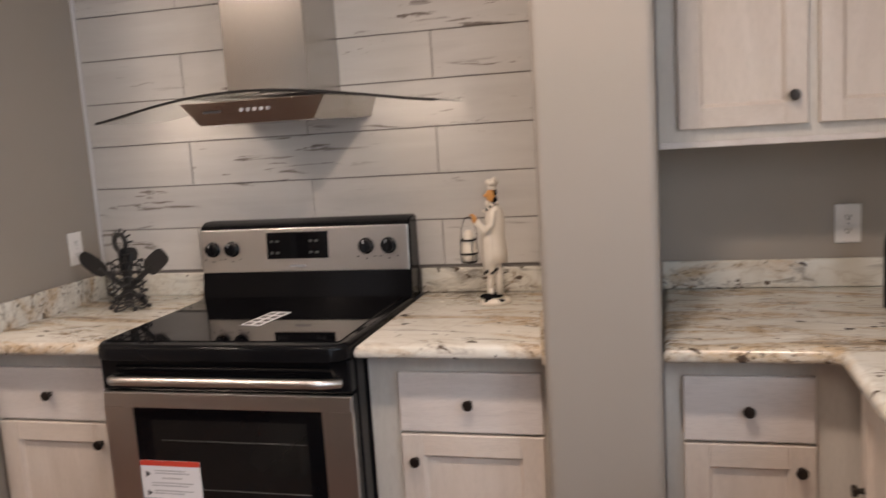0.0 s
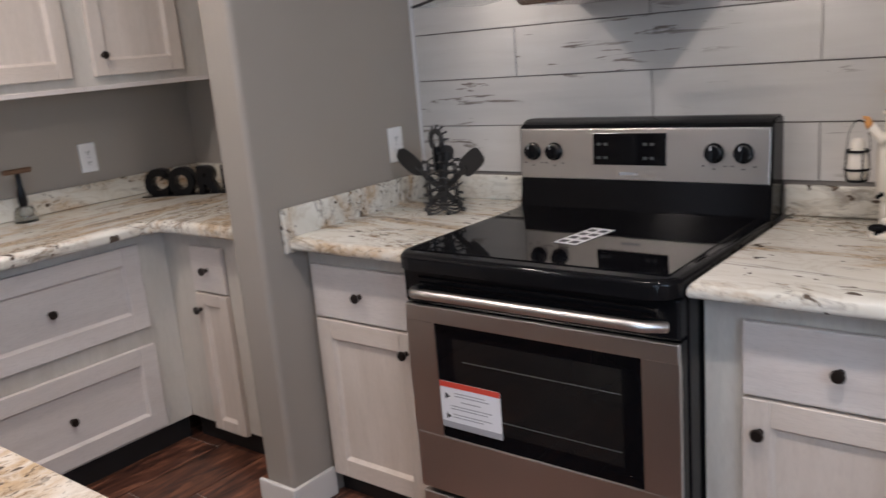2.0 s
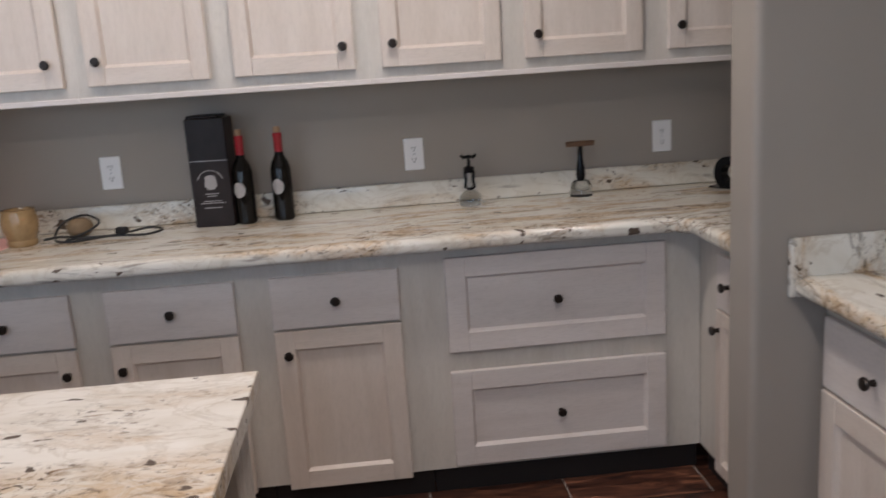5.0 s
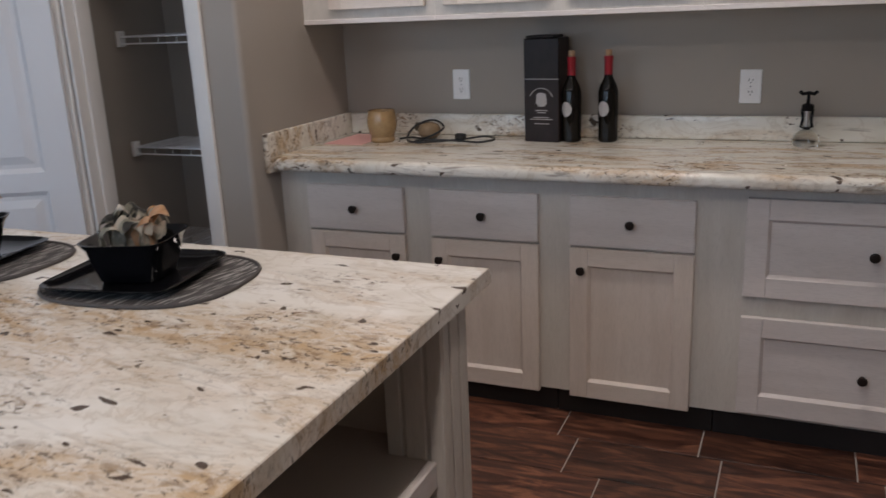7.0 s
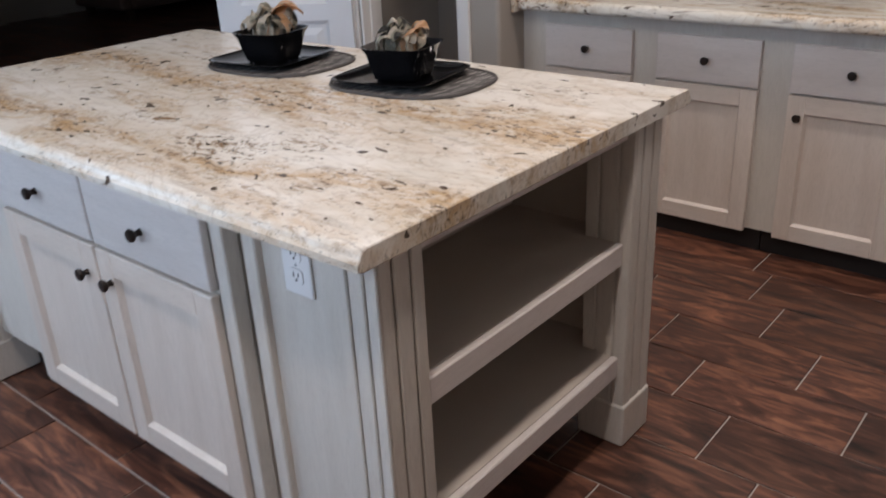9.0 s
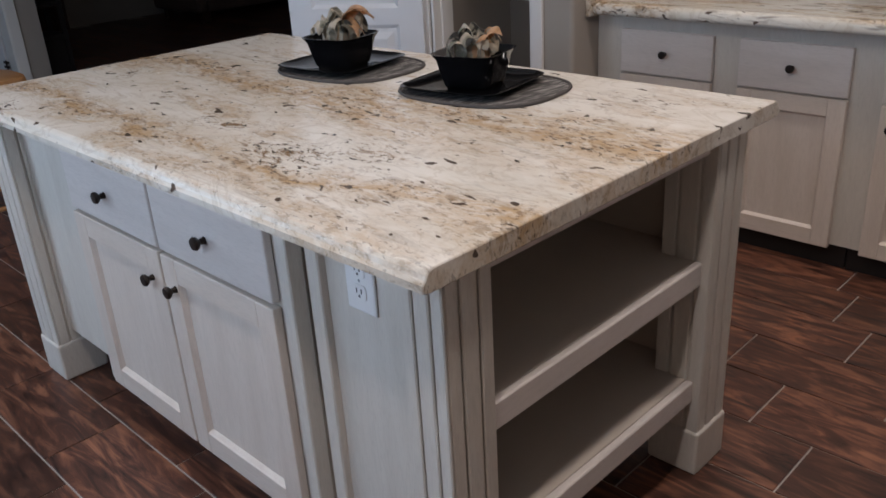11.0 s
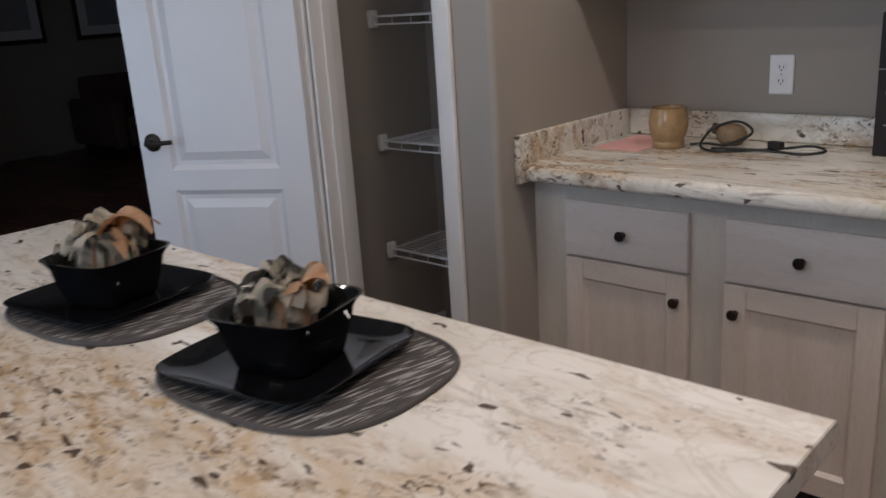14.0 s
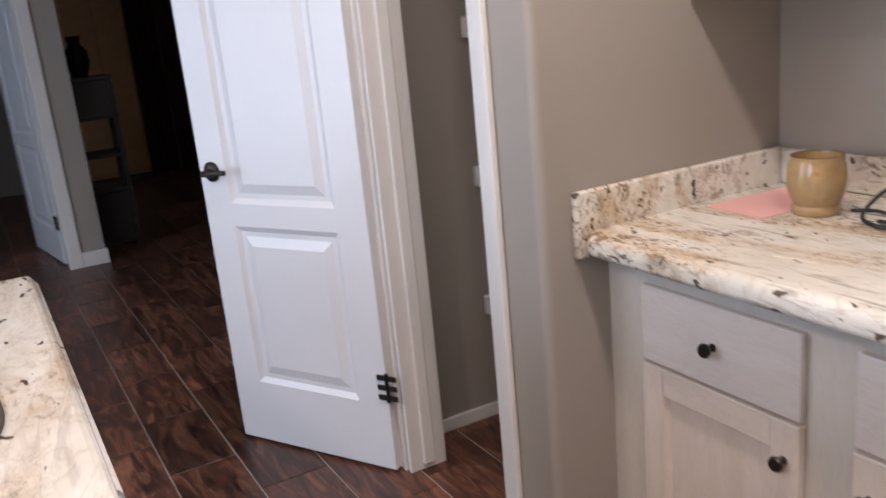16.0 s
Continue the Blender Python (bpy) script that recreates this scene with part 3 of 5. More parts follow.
u = thing("corner_cabinet", pose(-0.052, 2.20, 0), BASE + "drawer over door in the corner", "cabinet")
base_body(u, 0.47, 0.6)
slab_front(u, 0.045, 0.360, DB, DT, CABX)
shaker(u, 0.045, 0.360, OB, OT, 0.325, OT - 0.062, mats=(DOORV, DOORX))
u = thing("base_cabinet", pose(0.42, 2.19, 0, 0, 0, -90), BASE + "one door, on the window side", "cabinet")
base_body(u, 1.19, 0.54)
shaker(u, 0.06, 0.46, OB, DT, 0.10, 0.56)
shaker(u, 0.53, 0.93, OB, DT, 0.89, 0.56)


def upper(name, m, w, depth, doors, label, group=""):
    """A wall cabinet: body, face frame strip at its foot, doors (x0, x1, knob x)."""
    c = thing(name, m, label, "cabinet", group)
    part("body", box(bmesh.new(), 0, w, 0, depth, 0.0, 0.92), CABV, c)
    part("bottom_rail", box(bmesh.new(), 0, w, -0.006, -0.0005, 0.0, 0.018, 0.002), CABY, c)
    for a, b, k in doors:
        shaker(c, a, b, 0.052, 0.88, k, 0.128, rail=0.058, mats=(DOORV, DOORY))
    return c


UP = "whitewashed maple wall cabinet with shaker doors and bronze knobs"
UX = -3.22
for y0, y1, ds in [(YS, 0.245, [(-0.19, 0.208, 0.165)]), (0.245, 1.19, [(0.284, 0.673, 0.322), (0.752, 1.147, 1.108)]),
                   (1.19, 2.162, [(1.234, 1.633, 1.272), (1.714, 2.115, 1.756)]), (2.162, YN, [(2.207, 2.60, 2.245)])]:
    upper("wall_cabinet", pose(UX, y0, 1.378, 0, 0, 90), y1 - y0 - 0.0003, 0.297, [(a - y0, b - y0, k - y0) for a, b, k in ds], UP, "wall cabinets over the long counter")
upper("wall_cabinet", pose(-0.052, 2.50, 1.368), 1.0, 0.317, [(0.055, 0.389, 0.352), (0.417, 0.80, 0.76)], UP)


# ---- countertops ----
def edge_counter(name, outline, z0, z1, mat, label, splashes=()):
    """A rolled-edge counter: slab with a full rounded nosing, and upstands with an eased top."""
    c = thing(name, pose(0, 0, 0), label, "countertop")
    bm = prism(outline, z0, z1)
    for z, r in ((z1, 0.021), (z0, 0.013)):
        rim = [e for e in bm.edges if all(abs(v.co.z - z) < 1e-5 for v in e.verts)]
        bmesh.ops.bevel(bm, geom=rim, offset=r, segments=5, affect="EDGES", profile=0.5)
    part("slab", bm, mat, c, smooth=True)
    for s in splashes:
        part("upstand", box(bmesh.new(), *s, 0.006, 3), mat, c, smooth=True)
    return c


CT, CB, SP = 0.905, 0.866, 0.995
LT, LS = 0.913, 1.001   # long counter: top, upstand
edge_counter("countertop", [(XW, YS), (-2.905, YS), (-2.865, YS + 0.045), (-2.865, 2.09), (-2.82, 2.135), (-2.287, 2.135), (-2.287, YN), (XW, YN)], CB, LT, STONE_W,
             "cream and brown stone-look L-shaped countertop with upstand", [(XW, XW + 0.02, YS + 0.021, YN, LT, LS), (XW, -2.86, YS, YS + 0.02, 0.855, LS + 0.002), (XW + 0.021, -2.287, YN - 0.02, YN, LT, LS)])
edge_counter("countertop", [(-2.143, 2.135), (-2.11, 2.105), (-1.664, 2.105), (-1.664, YN), (-2.143, YN)], CB, CT, STONE_N,
             "short cream stone-look countertop beside the range", [(-2.143, -2.124, 2.10, YN - 0.03, 0.855, SP), (-2.123, -1.664, YN - 0.03, YN - 0.012, CT, SP - 0.005)])
edge_counter("countertop", [(-0.862, 2.105), (-0.337, 2.105), (-0.337, YN), (-0.862, YN)], CB, CT, STONE_N,
             "short cream stone-look countertop beside the range", [(-0.862, -0.337, YN - 0.03, YN - 0.012, CT, SP - 0.005), (-0.352, -0.3365, 2.095, YN - 0.031, 0.855, SP)])
edge_counter("countertop", [(-0.053, 2.09), (0.325, 2.09), (0.345, 2.07), (0.345, 1.0), (XE, 1.0), (XE, YN), (-0.053, YN)], CB, CT, STONE_N,
             "cream stone-look countertop turning the corner", [(-0.053, XE, YN - 0.02, YN, CT, SP), (XE - 0.02, XE, 1.0, YN - 0.021, CT, SP)])


# ---- island ----
isl = thing("kitchen_island", pose(-0.012, -0.030, 0), "whitewashed maple kitchen island with open end shelves and fluted posts", "kitchen island")
part("body", box(bmesh.new(), -1.68, -0.785, -0.50, 0.53, 0.095, 0.866, 0.002), CABV, isl)
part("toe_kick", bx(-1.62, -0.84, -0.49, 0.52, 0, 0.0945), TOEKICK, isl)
face = part("east_front", bx(-0.7845, -0.780, -0.50, 0.53, 0.10, 0.865), CABV, isl)


def isl_front(name, bm, mat):
    return part(name, bm, mat, isl, "", False, pose(-0.779, 0, 0, 0, 0, 90))


for a, b, k in [(-0.432, 0.016, -0.03), (0.026, 0.470, 0.075)]:
    d = isl_front("drawer_front", box(bmesh.new(), a, b, -0.020, -0.001, 0.665, 0.842, 0.004, 2), CABY)
    knob(d, (a + b) / 2, 0.745)
    shaker(isl, a, b, 0.125, 0.655, k, 0.578, mats=(DOORV, DOORY), m=pose(-0.779, 0, 0, 0, 0, 90))


def fluted_post(x0, x1, y0, y1, faces, label=""):
    """A square post with vertical flutes cut as ridges and a plinth block."""
    core = box(bmesh.new(), x0 + 0.007, x1 - 0.007, y0 + 0.007, y1 - 0.007, 0.0, 0.866)
    p = part("post", core, CABV, isl, label)
    ridges = [(0.0, 0.034), (0.041, 0.085), (0.092, 0.126)]
    for f in faces:
        lo, hi = (y0, y1) if f in "EW" else (x0, x1)
        if f in "NS":
            lo, hi = lo + 0.008, hi - 0.008
        s = (hi - lo) / 0.126
        for a, b in ridges:
            a, b = lo + a * s, lo + b * s
            r = {"E": (x1 - 0.0072, x1, a, b), "W": (x0, x0 + 0.0072, a, b), "N": (a, b, y1 - 0.0072, y1), "S": (a, b, y0, y0 + 0.0072)}[f]
            part("flute", box(bmesh.new(), *r, 0.12, 0.8655, 0.0025), CABV, p)
    part("plinth", box(bmesh.new(), x0 - 0.006, x1 + 0.006, y0 - 0.006, y1 + 0.006, 0, 0.125, 0.008, 3), CABV, p)


fluted_post(-0.875, -0.752, 0.850, 0.945, "EN")
fluted_post(-1.715, -1.585, 0.83, 0.955, "NEW")
fluted_post(-0.865, -0.735, -0.90, -0.77, "ENS")
fluted_post(-1.715, -1.585, -0.90, -0.77, "WS")
# outlet panel, its stiles and the back panel of the shelf bay
part("side_panel", bx(-0.790, -0.772, 0.62, 0.853, 0.10, 0.865), CABV, isl)
part("stile", box(bmesh.new(), -0.800, -0.755, 0.605, 0.64, 0.10, 0.865, 0.003), CABV, isl)
part("stile", box(bmesh.new(), -0.800, -0.762, 0.500, 0.535, 0.095, 0.865, 0.003), CABV, isl)
part("base_rail", box(bmesh.new(), -0.79, -0.765, 0.64, 0.850, 0.10, 0.135, 0.003), CABV, isl)
part("side_panel", bx(-0.80, -0.79, -0.77, -0.50, 0.16, 0.865), CABV, isl)
part("side_panel", bx(-1.70, -1.68, -0.77, 0.83, 0.12, 0.865), CABV, isl)
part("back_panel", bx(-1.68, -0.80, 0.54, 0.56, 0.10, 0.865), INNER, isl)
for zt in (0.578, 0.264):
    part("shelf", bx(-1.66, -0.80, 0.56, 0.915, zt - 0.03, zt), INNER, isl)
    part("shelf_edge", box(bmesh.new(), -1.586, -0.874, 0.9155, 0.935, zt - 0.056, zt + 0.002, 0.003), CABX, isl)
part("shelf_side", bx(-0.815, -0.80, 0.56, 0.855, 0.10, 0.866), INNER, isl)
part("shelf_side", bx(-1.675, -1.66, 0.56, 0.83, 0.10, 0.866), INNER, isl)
part("top_rail", box(bmesh.new(), -1.586, -0.874, 0.9155, 0.935, 0.835, 0.866, 0.002), CABX, isl)



def ogee_slab(x0, x1, y0, y1):
    """The island slab: moulded along both long edges, cut square at the ends."""
    prof = [(x0 + 0.012, CB), (x0, CB + 0.004), (x0, CB + 0.017), (x0 + 0.006, CB + 0.023), (x0 + 0.009, CT - 0.008), (x0 + 0.014, CT - 0.003), (x0 + 0.022, CT)]
    prof += [(x0 + x1 - x, z) for x, z in reversed(prof)]
    bm = bmesh.new()
    rings = [[bm.verts.new((x, y, z + 0.0003)) for x, z in prof] for y in (y0, y1)]
    bm.faces.new(rings[0])
    bm.faces.new(rings[1][::-1])
    n = len(prof)
    for i in range(n):
        bm.faces.new([rings[0][i], rings[0][(i + 1) % n], rings[1][(i + 1) % n], rings[1][i]])
    bmesh.ops.recalc_face_normals(bm, faces=bm.faces)
    bmesh.ops.bevel(bm, geom=[e for e in bm.edges if abs(e.verts[0].co.y - e.verts[1].co.y) < 1e-5], offset=0.002, segments=1, affect="EDGES")
    return bm


top = thing("island_countertop", pose(0, 0, 0), "large cream stone-look island top with ochre drifts and brown flecks", "countertop")
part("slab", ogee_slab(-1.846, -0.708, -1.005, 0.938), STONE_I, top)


# ---- range ----
RX0, RX1, RF = -1.652, -0.867, 2.10
RW = RX1 - RX0
rg = thing("range", pose(RX0, RF, 0), "freestanding stainless and black electric range with glass cooktop", "oven range")
part("body", box(bmesh.new(), 0, RW, 0.03, 0.66, 0.05, 0.885, 0.004), BLACK_E, rg)
ck = bmesh.new()
ck = prism([(0.0, 0.0), (0.02, -0.035), (0.06, -0.05), (RW - 0.06, -0.05), (RW - 0.02, -0.035), (RW, 0.0), (RW, 0.60), (0, 0.60)], 0.872, 0.916, 0.014, seg=3)
cook = part("cooktop", ck, BLACK_E, rg, "glossy black cooktop", True)
part("cooktop_glass", prism([(0.03, -0.005), (RW - 0.03, -0.005), (RW - 0.03, 0.575), (0.03, 0.575)], 0.9165, 0.919, 0.001), BLACK_G, cook)
# label left on the glass
lb = part("label_sheet", bx(-0.036, 0.036, -0.088, 0.088, 0, 0.0006), PAPER, rg, "white printed label on the cooktop", m=pose(0.412, 0.255, 0.9197, 0, 0, -7))
for k in range(4):
    for sx in (-1, 1):
        part("print_block", bx(sx * 0.017 - 0.011, sx * 0.017 + 0.011, -0.078 + k * 0.042, -0.054 + k * 0.042, 0.0006, 0.001), DARKINK, lb)
# back guard: black housing, slanted steel panel, display and knobs
hs = bmesh.new()
prof = [(0.585, 0.90), (0.600, 1.0), (0.612, 1.165), (0.640, 1.182), (0.70, 1.182), (0.70, 0.90)]
lo = [hs.verts.new((0.0, y, z)) for y, z in prof]
hi = [hs.verts.new((RW, y, z)) for y, z in prof]
hs.faces.new(lo)
hs.faces.new(hi[::-1])
for i in range(len(prof)):
    j = (i + 1) % len(prof)
    hs.faces.new([lo[j], lo[i], hi[i], hi[j]])
bmesh.ops.recalc_face_normals(hs, faces=hs.faces)
bmesh.ops.bevel(hs, geom=list(hs.edges), offset=0.006, segments=2, affect="EDGES")
bg = part("back_guard", hs, BLACK_E, rg, "black back guard", True)
PT = pose(0, 0.5995, 1.005, -4.2, 0, 0)
pn = part("control_panel", prism([(0.006, 0), (RW - 0.006, 0), (RW - 0.006, 0.152), (0.006, 0.152)], 0, 0.004, 0.002), STEEL, bg, "brushed steel control panel", m=PT @ pose(0, 0, 0, 90, 0, 0))
part("display", prism([(0.262, 0.045), (0.492, 0.045), (0.492, 0.138), (0.262, 0.138)], 0.0045, 0.0065, 0.001), BLACK_G, pn, "black glass display")
for i in range(4):
    for j in range(2):
        x = 0.275 + i * 0.022 if i < 2 else 0.40 + (i - 1) * 0.022
        part("button", bx(x, x + 0.012, 0.062 + j * 0.04, 0.070 + j * 0.04, 0.0066, 0.0069), FAINTINK, pn)
part("badge", bx(0.345, 0.405, 0.016, 0.024, 0.0042, 0.0047), GREYINK, pn)
for x in (0.052, 0.128, 0.630, 0.710):
    kb = part("control_knob", lathe([(0, 0.004), (0.028, 0.004), (0.028, 0.008), (0.024, 0.010), (0.022, 0.026), (0, 0.027)], 24), BLACK_E, pn, "black control knob", True, pose(x, 0.083, 0))
    part("grip", box(bmesh.new(), -0.006, 0.006, -0.022, 0.022, 0.024, 0.036, 0.003, 2), BLACK_E, kb)
    part("pointer", bx(-0.0012, 0.0012, 0.008, 0.021, 0.0361, 0.0365), PAPER, kb)
    for k in (-1, 0, 1):
        part("tick", bx(x - 0.004 + k * 0.03, x + 0.004 + k * 0.03, 0.038 + (0.008 if k else 0), 0.041 + (0.008 if k else 0), 0.0042, 0.0045), DARKINK, pn)
# oven door
vent = part("vent_strip", box(bmesh.new(), 0.004, RW - 0.004, -0.012, 0.03, 0.772, 0.868, 0.006, 2), BLACK_E, rg, "black vented strip")
for k in range(4):
    part("vent_ridge", tube([(0.06, -0.014, 0.845 - k * 0.015), (RW - 0.06, -0.014, 0.845 - k * 0.015)], 0.0035, 6), BLACK_E, vent)
od = part("oven_door", bx(0.004, RW - 0.004, -0.004, 0.03, 0.222, 0.768), BLACK_E, rg, "stainless oven door with dark window")
WX0, WX1, WZ0, WZ1 = 0.100, 0.692, 0.395, 0.722
part("door_bottom", box(bmesh.new(), 0.004, RW - 0.004, -0.020, -0.0045, 0.222, WZ0, 0.003, 2), STEEL, od)
part("door_top", box(bmesh.new(), 0.004, RW - 0.004, -0.020, -0.0045, WZ1, 0.768, 0.003, 2), STEEL, od)
part("door_side", bx(0.004, WX0, -0.0195, -0.0045, WZ0, WZ1), STEEL, od)
part("door_side", bx(WX1, RW - 0.004, -0.0195, -0.0045, WZ0, WZ1), STEEL, od)
part("window_frame", bx(WX0, WX1, -0.016, -0.0045, WZ0, WZ1), BLACK_G, od, "black glass window border")
OVENG = dull(plain("smoked_oven_glass", (0.010, 0.010, 0.010), 0.07, vary=0.4, scale=5, rel=0), 0.35)
win = part("oven_window", bx(WX0 + 0.055, WX1 - 0.05, -0.0175, -0.0165, WZ0 + 0.045, WZ1 - 0.035), OVENG, od, "smoked glass showing racks")
for z in (0.478, 0.625):
    part("rack_bar", tube([(WX0 + 0.085, -0.0178, z), (WX1 - 0.055, -0.0178, z)], 0.0010, 6), FAINTINK, win)
hpts = []
for i in range(21):
    a = i / 20
    e = min(a, 1 - a)
    hpts.append((0.035 + a * (RW - 0.07), -0.012 - 0.048 * min(1, e / 0.06) ** 0.5, 0.815 - 0.012 * (1 - min(1, e / 0.06))))
part("handle", tube(hpts, 0.0135, 12), STEEL, od, "curved steel towel-bar handle", True)
st = part("energy_sticker", bx(0.102, 0.298, -0.0195, -0.0185, 0.428, 0.562), PAPER, od, "white warning sticker with red band")
part("red_band", bx(0.102, 0.298, -0.0200, -0.0196, 0.546, 0.562), RED, st)
part("grey_band", bx(0.102, 0.298, -0.0200, -0.0196, 0.428, 0.446), GREYINK, st)
for z, a, b in [(0.530, 0.150, 0.250), (0.522, 0.150, 0.262), (0.507, 0.170, 0.235), (0.492, 0.135, 0.270), (0.484, 0.135, 0.255), (0.468, 0.140, 0.268), (0.460, 0.140, 0.240)]:
    part("text_bar", bx(a, b, -0.0200, -0.0196, z, z + 0.003), GREYINK, st)
for z in (0.520, 0.462):
    part("warning_mark", lathe([(0, 0), (0.011, 0), (0.011, 0.0005), (0, 0.0005)], 3), DARKINK, st, m=pose(0.124, -0.0196, z, 90, 0, 0))
part("storage_drawer", box(bmesh.new(), 0.004, RW - 0.004, -0.016, 0.03, 0.055, 0.205, 0.004, 2), STEEL, rg, "steel storage drawer")
for x in (0.05, RW - 0.05):
    for y in (0.1, 0.6):
        part("foot", lathe([(0, 0), (0.018, 0), (0.018, 0.05), (0, 0.05)], 10, x, y), BLACK_M, rg)

# ---- range hood ----
hd = thing("range_hood", pose(-1.255, YN - 0.012, 1.52), "stainless chimney range hood with curved glass canopy", "range hood")
ch = bmesh.new()
box(ch, -0.138, 0.146, -0.275, 0, 0.085, CEIL - 1.52 - 0.002, 0.002)
part("chimney", ch, STEEL_H, hd, "brushed steel chimney")
bd = bmesh.new()
loop = [[(-0.175, -0.40), (0.205, -0.40), (0.25, 0.0), (-0.22, 0.0)], [(-0.225, -0.425), (0.255, -0.425), (0.275, 0.0), (-0.245, 0.0)]]
rows_ = [[bd.verts.new((x, y, z)) for x, y in l] for l, z in ((loop[0], 0.0), (loop[1], 0.07))]
bd.faces.new(rows_[0][::-1])
bd.faces.new(rows_[1])
for i in range(4):
    bd.faces.new([rows_[0][i], rows_[0][(i + 1) % 4], rows_[1][(i + 1) % 4], rows_[1][i]])
bmesh.ops.recalc_face_normals(bd, faces=bd.faces)
bmesh.ops.bevel(bd, geom=list(bd.edges), offset=0.003, segments=2, affect="EDGES")
body = part("hood_body", bd, STEEL_H, hd, "steel hood body with push buttons")
for k in range(5):
    part("button", lathe([(0, 0), (0.006, 0), (0.006, 0.004), (0, 0.005)], 12), GREYINK, body, m=pose(-0.02 + k * 0.022, -0.415, 0.040, 74, 0, 0))
part("badge", bx(-0.15, -0.09, -0.4185, -0.4175, 0.036, 0.042), DARKINK, body, m=pose(0, 0, 0))
for sx in (-0.13, 0.16):
    part("hood_lamp", lathe([(0, -0.002), (0.026, -0.002), (0.028, 0.001), (0, 0.001)], 16, sx, -0.33), WHITE, body)
gl = bmesh.new()
N = 32
ringsg = []
for i in range(N + 1):
    x = -0.575 + 1.15 * i / N
    z = 0.028 + 0.062 * math.cos(x / 0.575 * math.pi / 2) ** 1.2 if abs(x) < 0.574 else 0.028
    yf = -0.36 - 0.10 * math.cos(x / 0.575 * math.pi / 2)
    ringsg.append([gl.verts.new(p) for p in ((x, yf, z), (x, 0, z), (x, 0, z + 0.006), (x, yf, z + 0.006))])
for a, b in zip(ringsg, ringsg[1:]):
    for k in range(4):
        gl.faces.new([a[k], a[(k + 1) % 4], b[(k + 1) % 4], b[k]])
gl.faces.new(ringsg[0][::-1])
gl.faces.new(ringsg[-1])
bmesh.ops.recalc_face_normals(gl, faces=gl.faces)
can = part("glass_canopy", gl, SHEETG, hd, "curved clear glass canopy", True)
can.visible_shadow = False
ed = []
for i in range(N + 1):
    x = -0.575 + 1.15 * i / N
    z = 0.031 + (0.062 * math.cos(x / 0.575 * math.pi / 2) ** 1.2 if abs(x) < 0.574 else 0)
    ed.append((x, -0.362 - 0.10 * math.cos(x / 0.575 * math.pi / 2), z))
part("glass_edge", tube(ed, 0.0042, 6), BLACK_M, can, "dark polished glass edge")


# ---- outlets ----
def outlet(m, label="white duplex wall outlet"):
    o = thing("wall_outlet", m, label, "outlet", "white wall outlets")
    part("plate", box(bmesh.new(), -0.037, 0.037, -0.006, 0, -0.060, 0.060, 0.004, 2), PLASTIC, o)
    for z in (0.021, -0.021):
        f = part("socket", prism(superellipse(0.017, 0.0145, 4, 20), 0, 0.002, 0.0006), PLASTIC, o, m=pose(0, -0.0061, z, 90, 0, 0))
        for x in (-0.006, 0.006):
            part("slot", bx(x - 0.0013, x + 0.0013, -0.002, 0.007, 0.0021, 0.0026), SLOT, f)
        part("slot", lathe([(0, 0.0021), (0.0026, 0.0021), (0.0026, 0.0026), (0, 0.0026)], 10, 0, -0.0075), SLOT, f)
    part("screw", lathe([(0, 0), (0.003, 0), (0.002, 0.001), (0, 0.001)], 8), GREYINK, o, m=pose(0, -0.0061, 0, 90, 0, 0))
    return o


for oy, oz in ((0.220, 1.118), (1.332, 1.105), (2.289, 1.105)):
    outlet(pose(XW, oy, oz, 0, 0, 90))
outlet(pose(-2.1445, 2.665, 1.112, 0, 0, 90))
outlet(pose(0.50, YN, 1.10))
outlet(pose(-0.7835, 0.708, 0.797, 0, 0, 90), "white outlet on the island's side panel")

# ---- on the range counters ----
cad = thing("utensil_holder", pose(-1.875, 2.575, CT), "black wire holder for kitchen utensils", "utensil holder")
for h, r in [(0.012, 0.062), (0.022, 0.060), (0.034, 0.062), (0.060, 0.058), (0.090, 0.060), (0.115, 0.056), (0.140, 0.060), (0.168, 0.055)]:
    part("wire_ring", tube([(r * math.cos(a) * (1 + 0.10 * math.cos(4 * a + h * 60)), r * math.sin(a) * (1 + 0.10 * math.cos(4 * a + h * 60)), h + 0.006 * math.sin(5 * a))
                            for a in [2 * math.pi * i / 40 for i in range(40)]], 0.0030, 6, closed=True), BLACK_M, cad)
for k in range(6):
    a = 2 * math.pi * k / 6 + 0.3
    part("upright", tube([(0.066 * math.cos(a), 0.066 * math.sin(a), 0.006), (0.052 * math.cos(a), 0.052 * math.sin(a), 0.02), (0.050 * math.cos(a), 0.050 * math.sin(a), 0.16)], 0.0028, 6), BLACK_M, cad)
    part("foot", lathe([(0, 0), (0.007, 0.002), (0.009, 0.008), (0.006, 0.014), (0, 0.016)], 10, 0.066 * math.cos(a), 0.066 * math.sin(a)), BLACK_M, cad)


def utensil(name, lean, turn, build, label):
    u = thing(name, pose(-1.875, 2.575, CT + 0.070) @ pose(0, 0, 0, 0, 0, turn) @ pose(0, 0, 0, 0, lean, 0), label, "utensil", "black nylon utensils")
    part("handle", tube([(0, 0, -0.06), (0, 0, 0.06), (0, 0, 0.13)], 0.010, 8), BLACK_M, u, "", True)
    build(u)


def blade(w, l, z0, bend=0.0, thick=0.004, n=2.6, dish=0.0):
    bm = prism(superellipse(w, l / 2, n, 24), -thick / 2, thick / 2, 0.001)
    if dish:
        for v in bm.verts:
            v.co.z += dish * ((v.co.x / w) ** 2 + (v.co.y / (l / 2)) ** 2)
    bmesh.ops.transform(bm, matrix=pose(0, 0, z0 + l / 2, 90 + bend, 0, 0), verts=bm.verts)
    return bm


